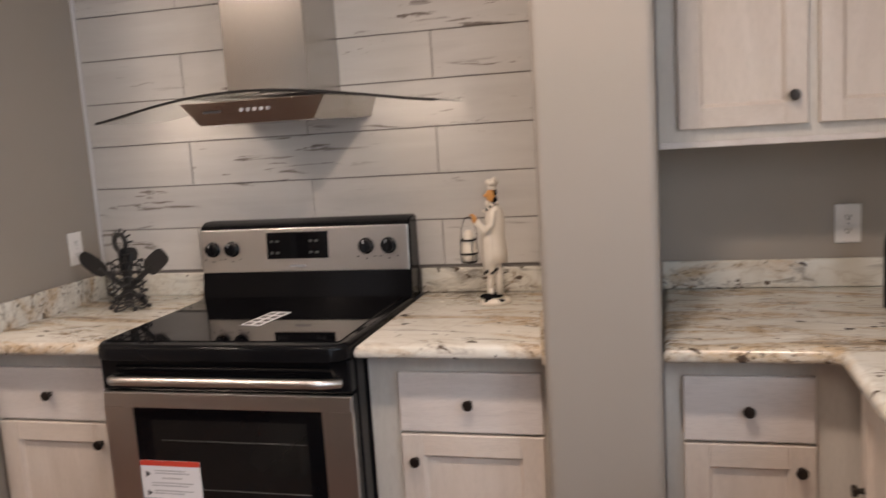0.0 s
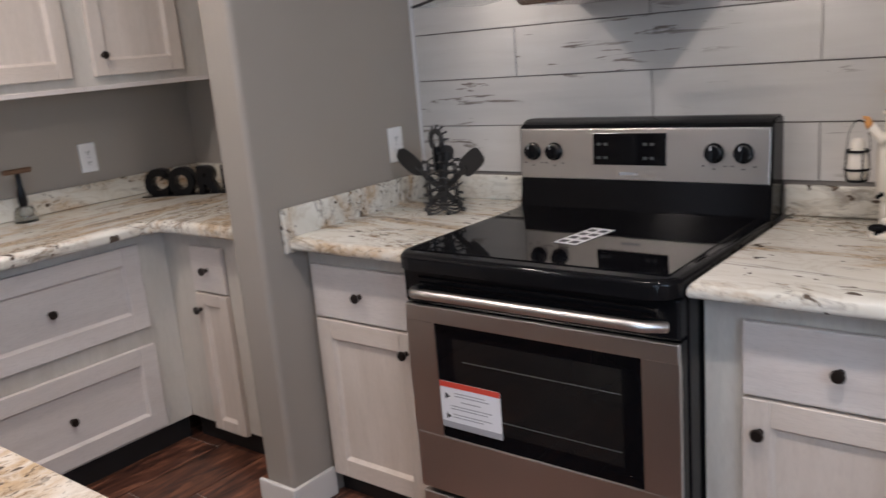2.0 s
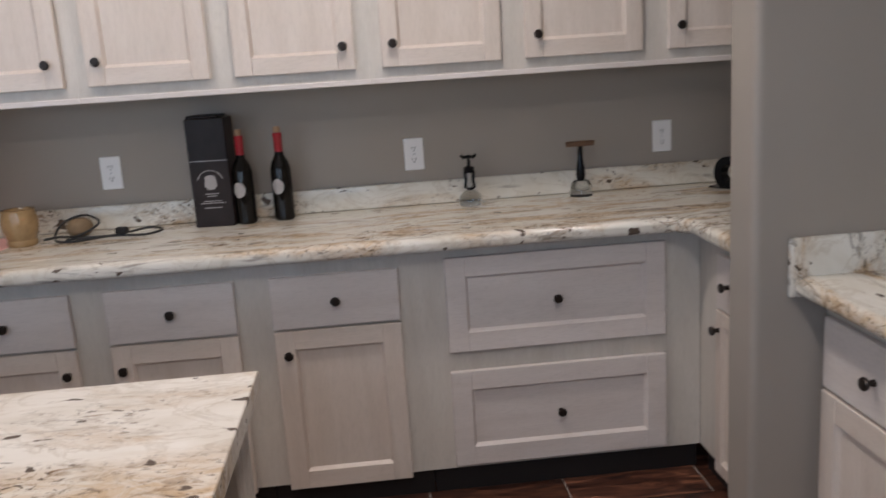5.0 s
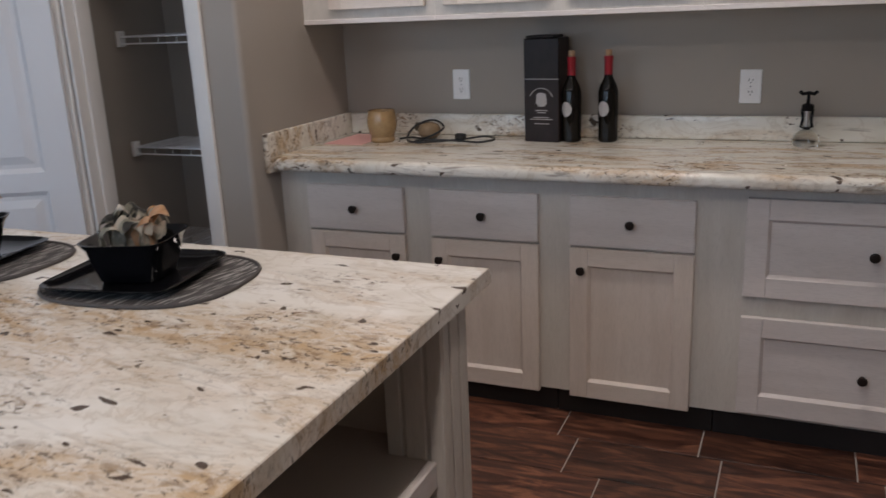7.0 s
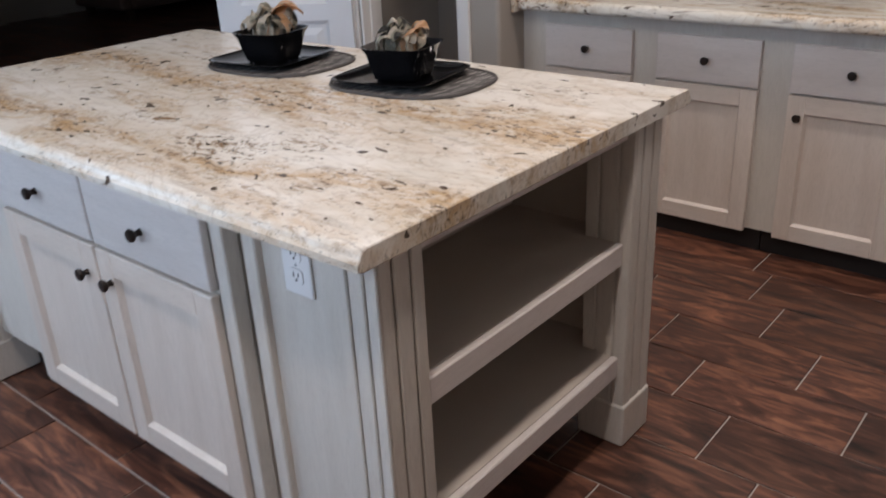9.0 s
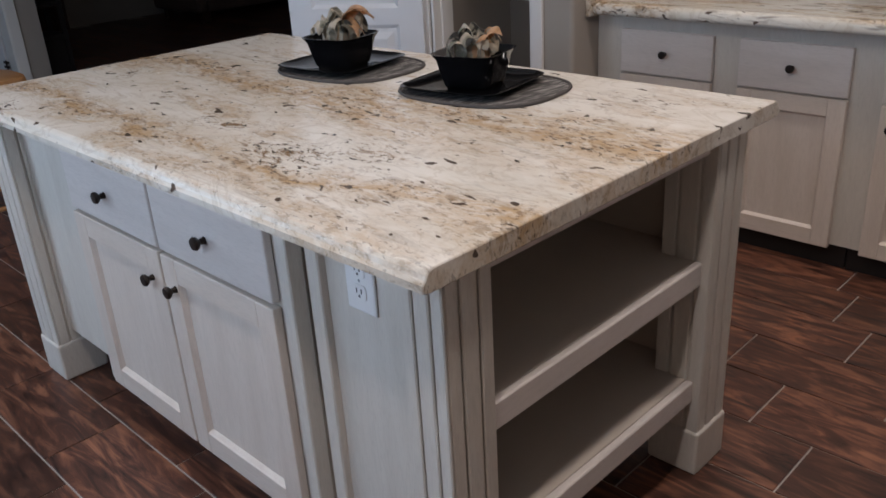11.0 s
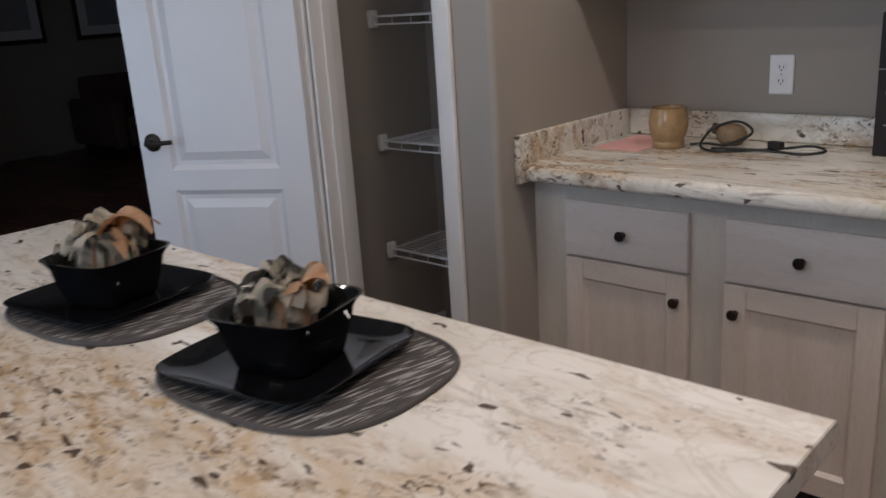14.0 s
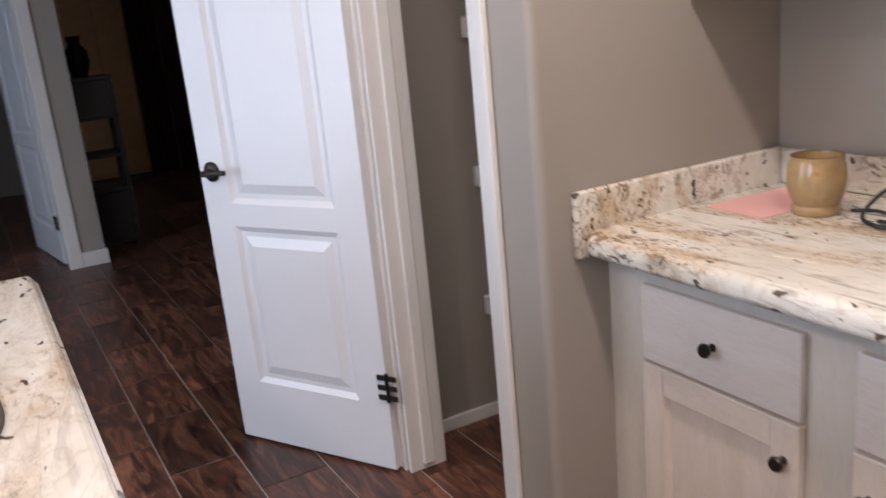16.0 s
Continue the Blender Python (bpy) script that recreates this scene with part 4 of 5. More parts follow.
utensil("spatula", -55, 0, lambda u: part("blade", blade(0.030, 0.12, 0.10, thick=0.006), BLACK_M, u), "black nylon spatula leaning in the holder")
utensil("slotted_turner", 52, 0, lambda u: part("blade", blade(0.032, 0.10, 0.105, n=3.5, thick=0.006), BLACK_M, u), "black nylon turner leaning in the holder")
utensil("ladle", 10, 20, lambda u: part("bowl", blade(0.024, 0.05, 0.10), BLACK_M, u), "black nylon ladle in the holder")
utensil("serving_spoon", 14, -60, lambda u: part("bowl", blade(0.038, 0.085, 0.075, dish=0.012), BLACK_M, u), "black nylon serving spoon")


def pasta_fork(u):
    part("head", tube([(0.022 * math.cos(a), 0, 0.165 + 0.030 * math.sin(a)) for a in [2 * math.pi * i / 20 for i in range(20)]], 0.0085, 8, closed=True), BLACK_M, u)
    for k in range(7):
        a = math.pi * (0.0 + k / 6)
        c, s = math.cos(a), math.sin(a)
        part("tooth", tube([(0.026 * c, 0, 0.165 + 0.034 * s), (0.042 * c, -0.014, 0.165 + 0.048 * s)], 0.0035, 6), BLACK_M, u)


utensil("pasta_fork", 4, 180, pasta_fork, "black nylon pasta fork standing upright")

# chef figurine, one plain shape
fig = bmesh.new()


def blob(bm, x, y, z, rx, ry, rz, idx, rot=(0, 0, 0)):
    before = set(bm.faces)
    bmesh.ops.create_uvsphere(bm, u_segments=14, v_segments=9, radius=1, matrix=pose(x, y, z, *rot) @ Matrix.Diagonal((rx, ry, rz, 1)))
    for f in bm.faces:
        if f not in before:
            f.material_index = idx
            f.smooth = True


def turned(bm, profile, idx, cx=0, cy=0, squash=1.0):
    before = set(bm.faces)
    lathe(profile, 18, cx, cy, bm, squash)
    for f in bm.faces:
        if f not in before:
            f.material_index = idx
            f.smooth = True


def limb(bm, pts, r, idx):
    before = set(bm.faces)
    tube(pts, r, 8, bm)
    for f in bm.faces:
        if f not in before:
            f.material_index = idx
            f.smooth = True


turned(fig, [(0, 0), (0.056, 0), (0.058, 0.008), (0.053, 0.017), (0, 0.018)], 0, squash=0.75)
blob(fig, 0.020, -0.030, 0.014, 0.016, 0.010, 0.006, 2)
blob(fig, -0.028, -0.026, 0.014, 0.014, 0.010, 0.006, 2)
for s in (-0.018, 0.016):
    blob(fig, s - 0.014, -0.008 + s * 0.5, 0.026, 0.027, 0.012, 0.010, 2)
    blob(fig, s + 0.002, s * 0.3, 0.040, 0.012, 0.012, 0.014, 0)
    limb(fig, [(s, 0, 0.030), (s + 0.003, 0, 0.09), (s * 0.6 + 0.004, 0, 0.16)], 0.0135, 0)
# long coat, flared at its hem, and the apron in front of it
turned(fig, [(0, 0.128), (0.040, 0.130), (0.039, 0.17), (0.033, 0.225), (0.037, 0.262), (0.032, 0.292), (0.016, 0.312), (0, 0.315)], 0, 0.012, 0, 0.8)
turned(fig, [(0, 0.088), (0.026, 0.092), (0.031, 0.15), (0.030, 0.21), (0.024, 0.245), (0, 0.248)], 0, -0.013, -0.004, 0.8)
for q in range(6):
    blob(fig, -0.034 + 0.009 * q, -0.020 - 0.004 * (q % 2), 0.100 + 0.006 * (q % 3), 0.006, 0.004, 0.006, 2)
limb(fig, [(0.010, -0.024, 0.292), (0.002, -0.034, 0.250), (-0.026, -0.034, 0.232), (-0.056, -0.028, 0.262)], 0.013, 0)
blob(fig, -0.063, -0.026, 0.270, 0.010, 0.008, 0.013, 1)
limb(fig, [(-0.060, -0.026, 0.280), (-0.078, -0.026, 0.283)], 0.004, 1)
# scarf, head, beard and the soft hat
for q in range(7):
    blob(fig, -0.024 + 0.008 * q, -0.018 + 0.003 * (q % 2), 0.292 + 0.004 * q, 0.007, 0.005, 0.005, 2 if q % 2 else 0)
blob(fig, -0.008, 0, 0.312, 0.014, 0.014, 0.014, 0)
blob(fig, 0.002, 0, 0.338, 0.019, 0.017, 0.023, 1)
blob(fig, 0.016, 0, 0.322, 0.010, 0.015, 0.014, 2)
blob(fig, 0.017, 0, 0.346, 0.008, 0.013, 0.012, 2)
blob(fig, -0.017, 0, 0.338, 0.008, 0.007, 0.006, 1)
turned(fig, [(0.0, 0.354), (0.016, 0.355), (0.016, 0.366), (0, 0.368)], 0, 0.006)
for q in range(6):
    blob(fig, 0.008 + 0.013 * math.cos(q * 1.05), 0.012 * math.sin(q * 1.05), 0.376 + 0.003 * (q % 2), 0.011, 0.011, 0.010, 0)
blob(fig, 0.016, -0.006, 0.386, 0.010, 0.010, 0.008, 0)
# lantern: pale globe in a black cage
turned(fig, [(0, 0.138), (0.022, 0.140), (0.030, 0.165), (0.026, 0.196), (0.017, 0.212), (0.019, 0.226), (0.012, 0.236), (0, 0.238)], 0, -0.088, -0.026)
for h, r in ((0.140, 0.028), (0.166, 0.034), (0.208, 0.030)):
    turned(fig, [(r - 0.002, h - 0.003), (r + 0.002, h), (r - 0.002, h + 0.003), (r - 0.004, h), (r - 0.002, h - 0.003)], 2, -0.088, -0.026)
for q in range(4):
    ca, sa = math.cos(q * math.pi / 2 + 0.5), math.sin(q * math.pi / 2 + 0.5)
    limb(fig, [(-0.088 + 0.028 * ca, -0.026 + 0.028 * sa, 0.139), (-0.088 + 0.034 * ca, -0.026 + 0.034 * sa, 0.166), (-0.088 + 0.030 * ca, -0.026 + 0.030 * sa, 0.209)], 0.0022, 2)
limb(fig, [(-0.086 + 0.030 * math.cos(a), -0.026, 0.208 + 0.070 * math.sin(a)) for a in [math.pi * i / 12 for i in range(13)]], 0.0014, 2)
ob = part("figurine", fig, CREAMP)
for mm in (SKIN, BLACK_E, STEEL):
    ob.data.materials.append(mm)
ob.matrix_basis = pose(-0.566, 2.61, CT, 0, 0, 8) @ Matrix.Diagonal((0.84, 0.88, 1.02, 1))
tagged(ob, "cream ceramic cook figurine carrying a lantern", "figurine")


# ---- on the long counter ----
def wine_bottle(x, y, z=LT):
    b = thing("wine_bottle", pose(x, y, z, 0, 0, 70), "dark wine bottle with red foil neck", "bottle", "wine bottles")
    part("glass", lathe([(0, 0.004), (0.030, 0.0), (0.0365, 0.006), (0.037, 0.10), (0.037, 0.185), (0.030, 0.212), (0.017, 0.235), (0.0145, 0.25), (0.0145, 0.30), (0, 0.30)], 28), BOTTLE, b, "", True)
    part("foil", lathe([(0.0150, 0.245), (0.0152, 0.300), (0.0165, 0.302), (0.0165, 0.315), (0, 0.316)], 20), FOIL, b, "red foil capsule", True)
    part("cork", lathe([(0, 0.316), (0.012, 0.316), (0.012, 0.334), (0.010, 0.337), (0, 0.337)], 14), CORKM, b, "", True)
    lab = bmesh.new()
    rings = [[lab.verts.new((0, -0.0378, 0.125))]]
    for q in (0.35, 0.7, 1.0):
        rings.append([lab.verts.new((0.0378 * math.sin(0.62 * q * math.cos(2 * math.pi * i / 24)), -0.0378 * math.cos(0.62 * q * math.cos(2 * math.pi * i / 24)),
                                     0.125 + 0.028 * q * math.sin(2 * math.pi * i / 24))) for i in range(24)])
    for i in range(24):
        lab.faces.new([rings[0][0], rings[1][i], rings[1][(i + 1) % 24]])
        for p, q in zip(rings[1:], rings[2:]):
            lab.faces.new([p[i], q[i], q[(i + 1) % 24], p[(i + 1) % 24]])
    part("label", lab, SILVERINK, b, "pale oval label")
    return b


wine_bottle(-3.40, 0.708)
wine_bottle(-3.42, 0.842)
wine_bottle(0.565, 2.50, CT)
gb = thing("gift_box", pose(-3.425, 0.605, LT, 0, 0, 84), "tall dark printed wine gift box with silver crest", "box")
part("carton", box(bmesh.new(), -0.070, 0.070, -0.055, 0.055, 0, 0.385, 0.004, 2), BOXM, gb)
part("lid_flap", box(bmesh.new(), -0.064, 0.050, -0.050, 0.05, 0.3855, 0.395, 0.003), BOXM, gb)
arc = [(0.048 * math.cos(a), -0.0562, 0.155 + 0.048 * math.sin(a)) for a in [math.radians(20 + 140 * i / 16) for i in range(17)]]
part("arch_print", tube(arc, 0.0016, 5), SILVERINK, gb)
crest = superellipse(0.021, 0.026, 3, 18)
part("crest_print", prism([(x * (1 + 0.12 * math.sin(7 * y * 60)), y) for x, y in crest], 0, 0.0012), SILVERINK, gb, m=pose(0, -0.0552, 0.160, 90, 0, 0))
for z, w in [(0.118, 0.05), (0.110, 0.034), (0.092, 0.062), (0.085, 0.09), (0.068, 0.06)]:
    part("print_bar", bx(-w / 2, w / 2, -0.0560, -0.0552, z, z + 0.003), SILVERINK, gb)
part("band_print", bx(-0.0702, 0.0702, -0.0556, -0.0551, 0.235, 0.238), SILVERINK, gb)

# two corkscrew stoppers standing in cut-glass bases
st1 = thing("corkscrew_stand", pose(-3.415, 1.525, LT), "antique winged corkscrew on a clear glass dome", "corkscrew")
part("glass_base", lathe([(0, 0), (0.040, 0), (0.045, 0.010), (0.040, 0.034), (0.022, 0.052), (0.008, 0.056), (0, 0.056)], 24), CLEARG, st1, "clear glass dome", True)
part("cage", prism([(-0.020, -0.012), (0.020, -0.012), (0.020, 0.012), (-0.020, 0.012)], 0.058, 0.066), BLACK_E, st1)
for s in (-1, 1):
    part("cage_arm", tube([(s * 0.018, 0, 0.062), (s * 0.013, 0, 0.09), (s * 0.017, 0, 0.125)], 0.005, 8), BLACK_E, st1, m=pose(0, 0, 0, 0, 0, 90))
part("cage_top", lathe([(0, 0.118), (0.020, 0.120), (0.020, 0.140), (0.006, 0.146), (0.005, 0.178), (0, 0.178)], 16), BLACK_E, st1, "", True)
part("screw", lathe([(0, 0.05), (0.005, 0.06), (0.007, 0.118), (0, 0.118)], 10), STEEL, st1)
part("wing_handle", tube([(0, -0.028, 0.186), (0, -0.018, 0.176), (0, 0, 0.180), (0, 0.018, 0.176), (0, 0.028, 0.186)], 0.006, 8), BLACK_E, st1, "", True)
st2 = thing("corkscrew_stand", pose(-3.425, 1.945, LT), "wooden-handled corkscrew standing in a clear glass base", "corkscrew")
part("glass_base", lathe([(0, 0), (0.042, 0), (0.043, 0.014), (0.035, 0.045), (0.028, 0.058), (0, 0.058)], 24), CLEARG, st2, "clear glass base", True)
part("stem", lathe([(0, 0.058), (0.014, 0.060), (0.018, 0.080), (0.015, 0.11), (0.010, 0.135), (0.009, 0.185), (0, 0.186)], 16), BLACK_E, st2, "", True)
part("handle", tube([(0, -0.052, 0.194), (0, -0.048, 0.195), (0, 0.048, 0.195), (0, 0.052, 0.194)], 0.0105, 10), WALNUT, st2, "wooden cross handle", True)

# dark letter sign in the corner
sign = thing("letter_sign", pose(-3.32, 2.49, LT, 0, 0, 30), "dark metal letter sign filled with wine corks", "sign")
for k, ch_ in enumerate("CORK"):
    cu = bpy.data.curves.new("letter", "FONT")
    cu.body, cu.size, cu.extrude, cu.bevel_depth, cu.align_x = ch_, 0.150, 0.022, 0.003, "CENTER"
    cu.offset = 0.006
    tmp = bpy.data.objects.new("letter_tmp", cu)
    scene.collection.objects.link(tmp)
    me = bpy.data.meshes.new_from_object(tmp.evaluated_get(bpy.context.evaluated_depsgraph_get()))
    bpy.data.objects.remove(tmp)
    me.materials.clear()
    me.materials.append(BLACK_E)
    lt = new("letter", me)
    lt.parent = sign
    lt.matrix_basis = pose(-0.02 + k * 0.112, 0, 0.006, 90, 0, 0) @ Matrix.Diagonal((0.92, 1.0, 1, 1))
part("sign_base", box(bmesh.new(), -0.09, 0.39, -0.03, 0.03, 0, 0.006, 0.002), BLACK_E, sign)

# honey pot, pink card, wood ball and its cord
pot = thing("ceramic_pot", pose(-3.305, -0.045, LT) @ Matrix.Diagonal((1.02, 1.02, 0.98, 1)), "honey-glazed round clay pot", "pot")
part("vessel", lathe([(0, 0), (0.044, 0), (0.048, 0.005), (0.048, 0.016), (0.0455, 0.022), (0.053, 0.040), (0.0585, 0.062), (0.0595, 0.082), (0.057, 0.104), (0.0525, 0.120), (0.0535, 0.128), (0.050, 0.129), (0.048, 0.118), (0.052, 0.08), (0.046, 0.04), (0, 0.03)], 32), POT, pot, "", True)
part("rim_glaze", lathe([(0.0485, 0.1275), (0.051, 0.1292), (0.0534, 0.1275)], 28), DARKWOOD, pot, "dark glazed rim")
part("stud", lathe([(0, 0), (0.007, 0), (0.004, 0.005), (0, 0.006)], 10), OAK, pot, m=pose(0.044, 0.030, 0.098, 90, 0, 125))
card = part("pink_card", bx(-0.135, 0.135, -0.085, 0.085, 0, 0.0015), PINK)
card.matrix_basis = pose(-3.335, -0.170, LT + 0.0003, 0, 0, -3)
tagged(card, "flat pink paper card lying on the counter", "card")
pl = thing("wooden_ball_stand", pose(-3.41, 0.115, LT), "small woven brown ball on the counter", "ornament")
BALLM = plain("woven_brown", (0.20, 0.135, 0.075), 0.7, vary=0.4, scale=70, rel=0.6, rscale=140)
part("ball", lathe([(0, 0), (0.028, 0.002), (0.045, 0.018), (0.047, 0.036), (0.036, 0.056), (0.018, 0.064), (0, 0.065)], 20), BALLM, pl, "", True)
cord = thing("power_cord", pose(0, 0, LT), "black power cord loosely coiled with its plug", "cord")
ctrl = [(-3.345, 0.01, 0.006), (-3.355, 0.06, 0.010), (-3.34, 0.13, 0.012), (-3.36, 0.20, 0.05), (-3.40, 0.14, 0.075), (-3.38, 0.07, 0.055), (-3.31, 0.06, 0.012), (-3.27, 0.12, 0.005),
        (-3.30, 0.20, 0.006), (-3.34, 0.29, 0.010), (-3.37, 0.37, 0.018), (-3.34, 0.42, 0.012), (-3.30, 0.37, 0.006), (-3.32, 0.28, 0.006), (-3.29, 0.18, 0.012), (-3.30, 0.09, 0.006)]
pts = []
for i in range(len(ctrl) - 1):
    p0, p1, p2, p3 = (Vector(ctrl[max(0, min(len(ctrl) - 1, i + q))]) for q in (-1, 0, 1, 2))
    for k in range(5):
        q = k / 5
        pts.append(0.5 * (2 * p1 + (p2 - p0) * q + (2 * p0 - 5 * p1 + 4 * p2 - p3) * q * q + (3 * p1 - p0 - 3 * p2 + p3) * q ** 3))
part("cable", tube(pts, 0.0042, 8), CORD, cord, "", True)
part("plug", box(bmesh.new(), -0.014, 0.014, -0.022, 0.022, 0.0, 0.022, 0.006, 2), CORD, cord, "", False, pose(-3.325, 0.285, 0.012, 0, 0, -20))


# ---- place settings on the island ----
def napkin_loop(width, radius, sweep, start, rise, phase, seed):
    """A strip of cloth that rises from the bowl, rolls outwards and hangs over."""
    rng = random.Random(seed)
    bm = bmesh.new()
    nu, nv = 18, 8
    k1, k2, skew = rng.uniform(0, 6), rng.uniform(0, 6), rng.uniform(-0.5, 0.5)
    grid = []
    for i in range(nu + 1):
        u_ = i / nu
        a = math.radians(sweep) * max(0.0, u_ - 0.25) / 0.75
        r = start + radius * (1 - math.cos(a))
        z = rise * min(1.0, u_ / 0.25) + radius * 1.15 * math.sin(a)
        row = []
        for j in range(nv + 1):
            v_ = j / nv - 0.5
            side = width * v_ * (0.55 + 0.45 * math.sin(math.pi * min(1.0, 0.25 + u_)))
            lift = 0.010 * math.cos(v_ * math.pi) + 0.006 * math.sin(5 * v_ + k1 + 3 * u_) + 0.004 * math.sin(9 * v_ + k2)
            x, y = r + lift * math.cos(a) * 0.6 + skew * side * u_, side + 0.006 * math.sin(7 * u_ + k2)
            row.append(bm.verts.new((x * math.cos(phase) - y * math.sin(phase), x * math.sin(phase) + y * math.cos(phase), z + lift)))
        grid.append(row)
    for i in range(nu):
        for j in range(nv):
            bm.faces.new([grid[i][j], grid[i + 1][j], grid[i + 1][j + 1], grid[i][j + 1]])
    bmesh.ops.solidify(bm, geom=list(bm.faces), thickness=0.0016)
    bmesh.ops.recalc_face_normals(bm, faces=bm.faces)
    return bm


def square_dish(levels, n=5.0, count=40):
    """A pressed square dish: levels of (half width, z)."""
    bm = bmesh.new()
    rings = [[bm.verts.new((x, y, z)) for x, y in superellipse(h, h, n, count)] for h, z in levels]
    bm.faces.new(rings[0][::-1])
    for a, b in zip(rings, rings[1:]):
        for i in range(count):
            bm.faces.new([a[i], a[(i + 1) % count], b[(i + 1) % count], b[i]])
    bm.faces.new(rings[-1])
    bmesh.ops.recalc_face_normals(bm, faces=bm.faces)
    return bm


def place_setting(cx, cy, turn, seed):
    M = pose(cx, cy, CT, 0, 0, turn)
    pm = thing("placemat", M, "oval grey woven placemat with wavy ribs", "placemat", "placemats on the island")
    part("mat", prism(superellipse(0.174, 0.214, 2.8, 56), 0, 0.004, 0.0015), MAT, pm)
    part("mat_rim", tube([(x, y, 0.004) for x, y in superellipse(0.172, 0.212, 2.8, 56)], 0.0045, 6, closed=True), MAT_RIM, pm)
    pl_ = thing("square_plate", M @ pose(0.003, -0.032, 0.0045, 0, 0, 4), "glossy black square plate on the placemat", "plate", "black plates")
    part("dish", square_dish([(0.095, 0.0), (0.137, 0.012), (0.146, 0.017), (0.149, 0.019), (0.146, 0.020), (0.135, 0.014), (0.104, 0.007)], 6.0, 56), CERAMIC, pl_, "", True)
    bw = thing("square_bowl", M @ pose(0.008, -0.022, 0.012, 0, 0, 10) @ Matrix.Diagonal((1.08, 1.08, 0.88, 1)), "glossy black square bowl holding napkins", "bowl", "black bowls")
    part("dish", square_dish([(0.054, 0.0), (0.059, 0.004), (0.068, 0.045), (0.075, 0.080), (0.083, 0.094), (0.085, 0.098), (0.081, 0.098), (0.070, 0.080), (0.044, 0.05)], 5.0, 48), CERAMIC, bw, "", True)
    nk = thing("napkin", M @ pose(0.008, -0.022, 0.050 + 0.010 * (seed == 2)), "crumpled patterned cloth napkin stuffed in a bowl", "napkin", "patterned napkins")
    for k in range(9):
        q = (k * 3 + seed) % 4
        part("fold", napkin_loop(0.062 - 0.004 * q, 0.015 + 0.003 * q, 175 + 25 * ((k + seed) % 3), 0.022 + 0.010 * (k % 2) + 0.014 * (seed == 2), 0.046 + 0.008 * ((k * 5 + seed) % 3), 2 * math.pi * k / 9 + seed, seed * 10 + k), CLOTH_G, nk, "", True)
    for k in range(4):
        part("fold", napkin_loop(0.060, 0.013 + 0.002 * k, 200, 0.0, 0.066 + 0.005 * k, 1.6 * k + 0.6 * seed, seed * 10 + 40 + k), CLOTH_G, nk, "", True)
    nt_ = thing("napkin", M @ pose(0.008, -0.022, 0.054), "tan cloth napkin folded over the bowl's edge", "napkin", "tan napkins")
    if seed == 1:
        folds = [(0.078, 0.030, 120, 0.026, 0.056, 1.9), (0.060, 0.026, 150, 0.022, 0.050, 2.7), (0.050, 0.020, 110, 0.034, 0.050, 1.2)]
    else:
        folds = [(0.115, 0.056, 150, 0.0, 0.050, 2.05), (0.100, 0.050, 140, 0.004, 0.044, 2.7), (0.060, 0.040, 165, 0.008, 0.036, 1.5)]
    for k, (wd, ra, sw, st_, ri, ph) in enumerate(folds):
        part("fold", napkin_loop(wd, ra, sw, st_, ri, ph, seed * 10 + 20 + k), CLOTH_T, nt_, "", True)


place_setting(-1.570, 0.290, 6, 1)
place_setting(-1.560, -0.222, 4, 2)

# ---- pantry shelves ----
for zt in (0.43, 0.88, 1.36):
    sh = thing("wire_shelf", pose(XW + 0.005, 0, zt), "white wire pantry shelf on a wall bracket", "shelf", "wire pantry shelves")
    D = 0.31
    for k in range(13):
        x = 0.01 + k * (D - 0.02) / 12
        part("wire", tube([(x, -1.245, 0), (x, -0.53, 0)], 0.0016, 5), WIREM, sh)
    for k in range(8):
        y = -1.23 + k * 0.098
        part("cross_wire", tube([(0.005, y, -0.003), (D, y, -0.003), (D, y, -0.032)], 0.0022, 5), WIREM, sh)
    for z in (-0.003, -0.032):
        part("front_rod", tube([(D, -1.25, z), (D, -0.53, z)], 0.0034, 6), WIREM, sh)
    part("end_bracket", box(bmesh.new(), D - 0.028, D + 0.012, -1.259, -1.235, -0.045, 0.022, 0.004), WIREM, sh)

# ---- far room ----
et = thing("etagere", pose(-2.56, -5.20, 0), "black open shelf stand beside the wall's end", "shelf stand")
for x in (-0.13, 0.13):
    for y in (-0.13, 0.13):
        part("post", box(bmesh.new(), x - 0.016, x + 0.016, y - 0.016, y + 0.016, 0, 1.18), BLACK_M, et)
for z in (0.06, 0.42, 0.66, 0.92, 1.18):
    part("shelf", box(bmesh.new(), -0.15, 0.15, -0.15, 0.15, z, z + 0.028, 0.003), BLACK_M, et)
part("cabinet_box", bx(-0.13, 0.13, -0.13, 0.13, 0.0885, 0.4195), BLACK_M, et)
part("cabinet_box", bx(-0.13, 0.13, -0.13, 0.13, 0.9485, 1.1795), BLACK_M, et)
vs = thing("dark_vase", pose(-2.53, -5.20, 1.2085), "dark rounded vase on the shelf stand", "vase")
part("vessel", lathe([(0, 0), (0.05, 0), (0.085, 0.09), (0.075, 0.17), (0.04, 0.22), (0.05, 0.27), (0, 0.26)], 20), BLACK_E, vs, "", True)
arm = thing("armoire", pose(-3.35, -8.56, 0), "honey oak armoire against the far wall", "armoire")
part("body", box(bmesh.new(), -0.05, 0.55, 0, 0.45, 0.08, 2.1, 0.01), OAK, arm)
for x0, x1 in ((-0.03, 0.245), (0.255, 0.53)):
    part("door", box(bmesh.new(), x0, x1, 0.451, 0.47, 0.12, 2.05, 0.006), OAK, arm)
part("plinth", bx(-0.04, 0.54, 0.01, 0.44, 0, 0.0795), DARKWOOD, arm)
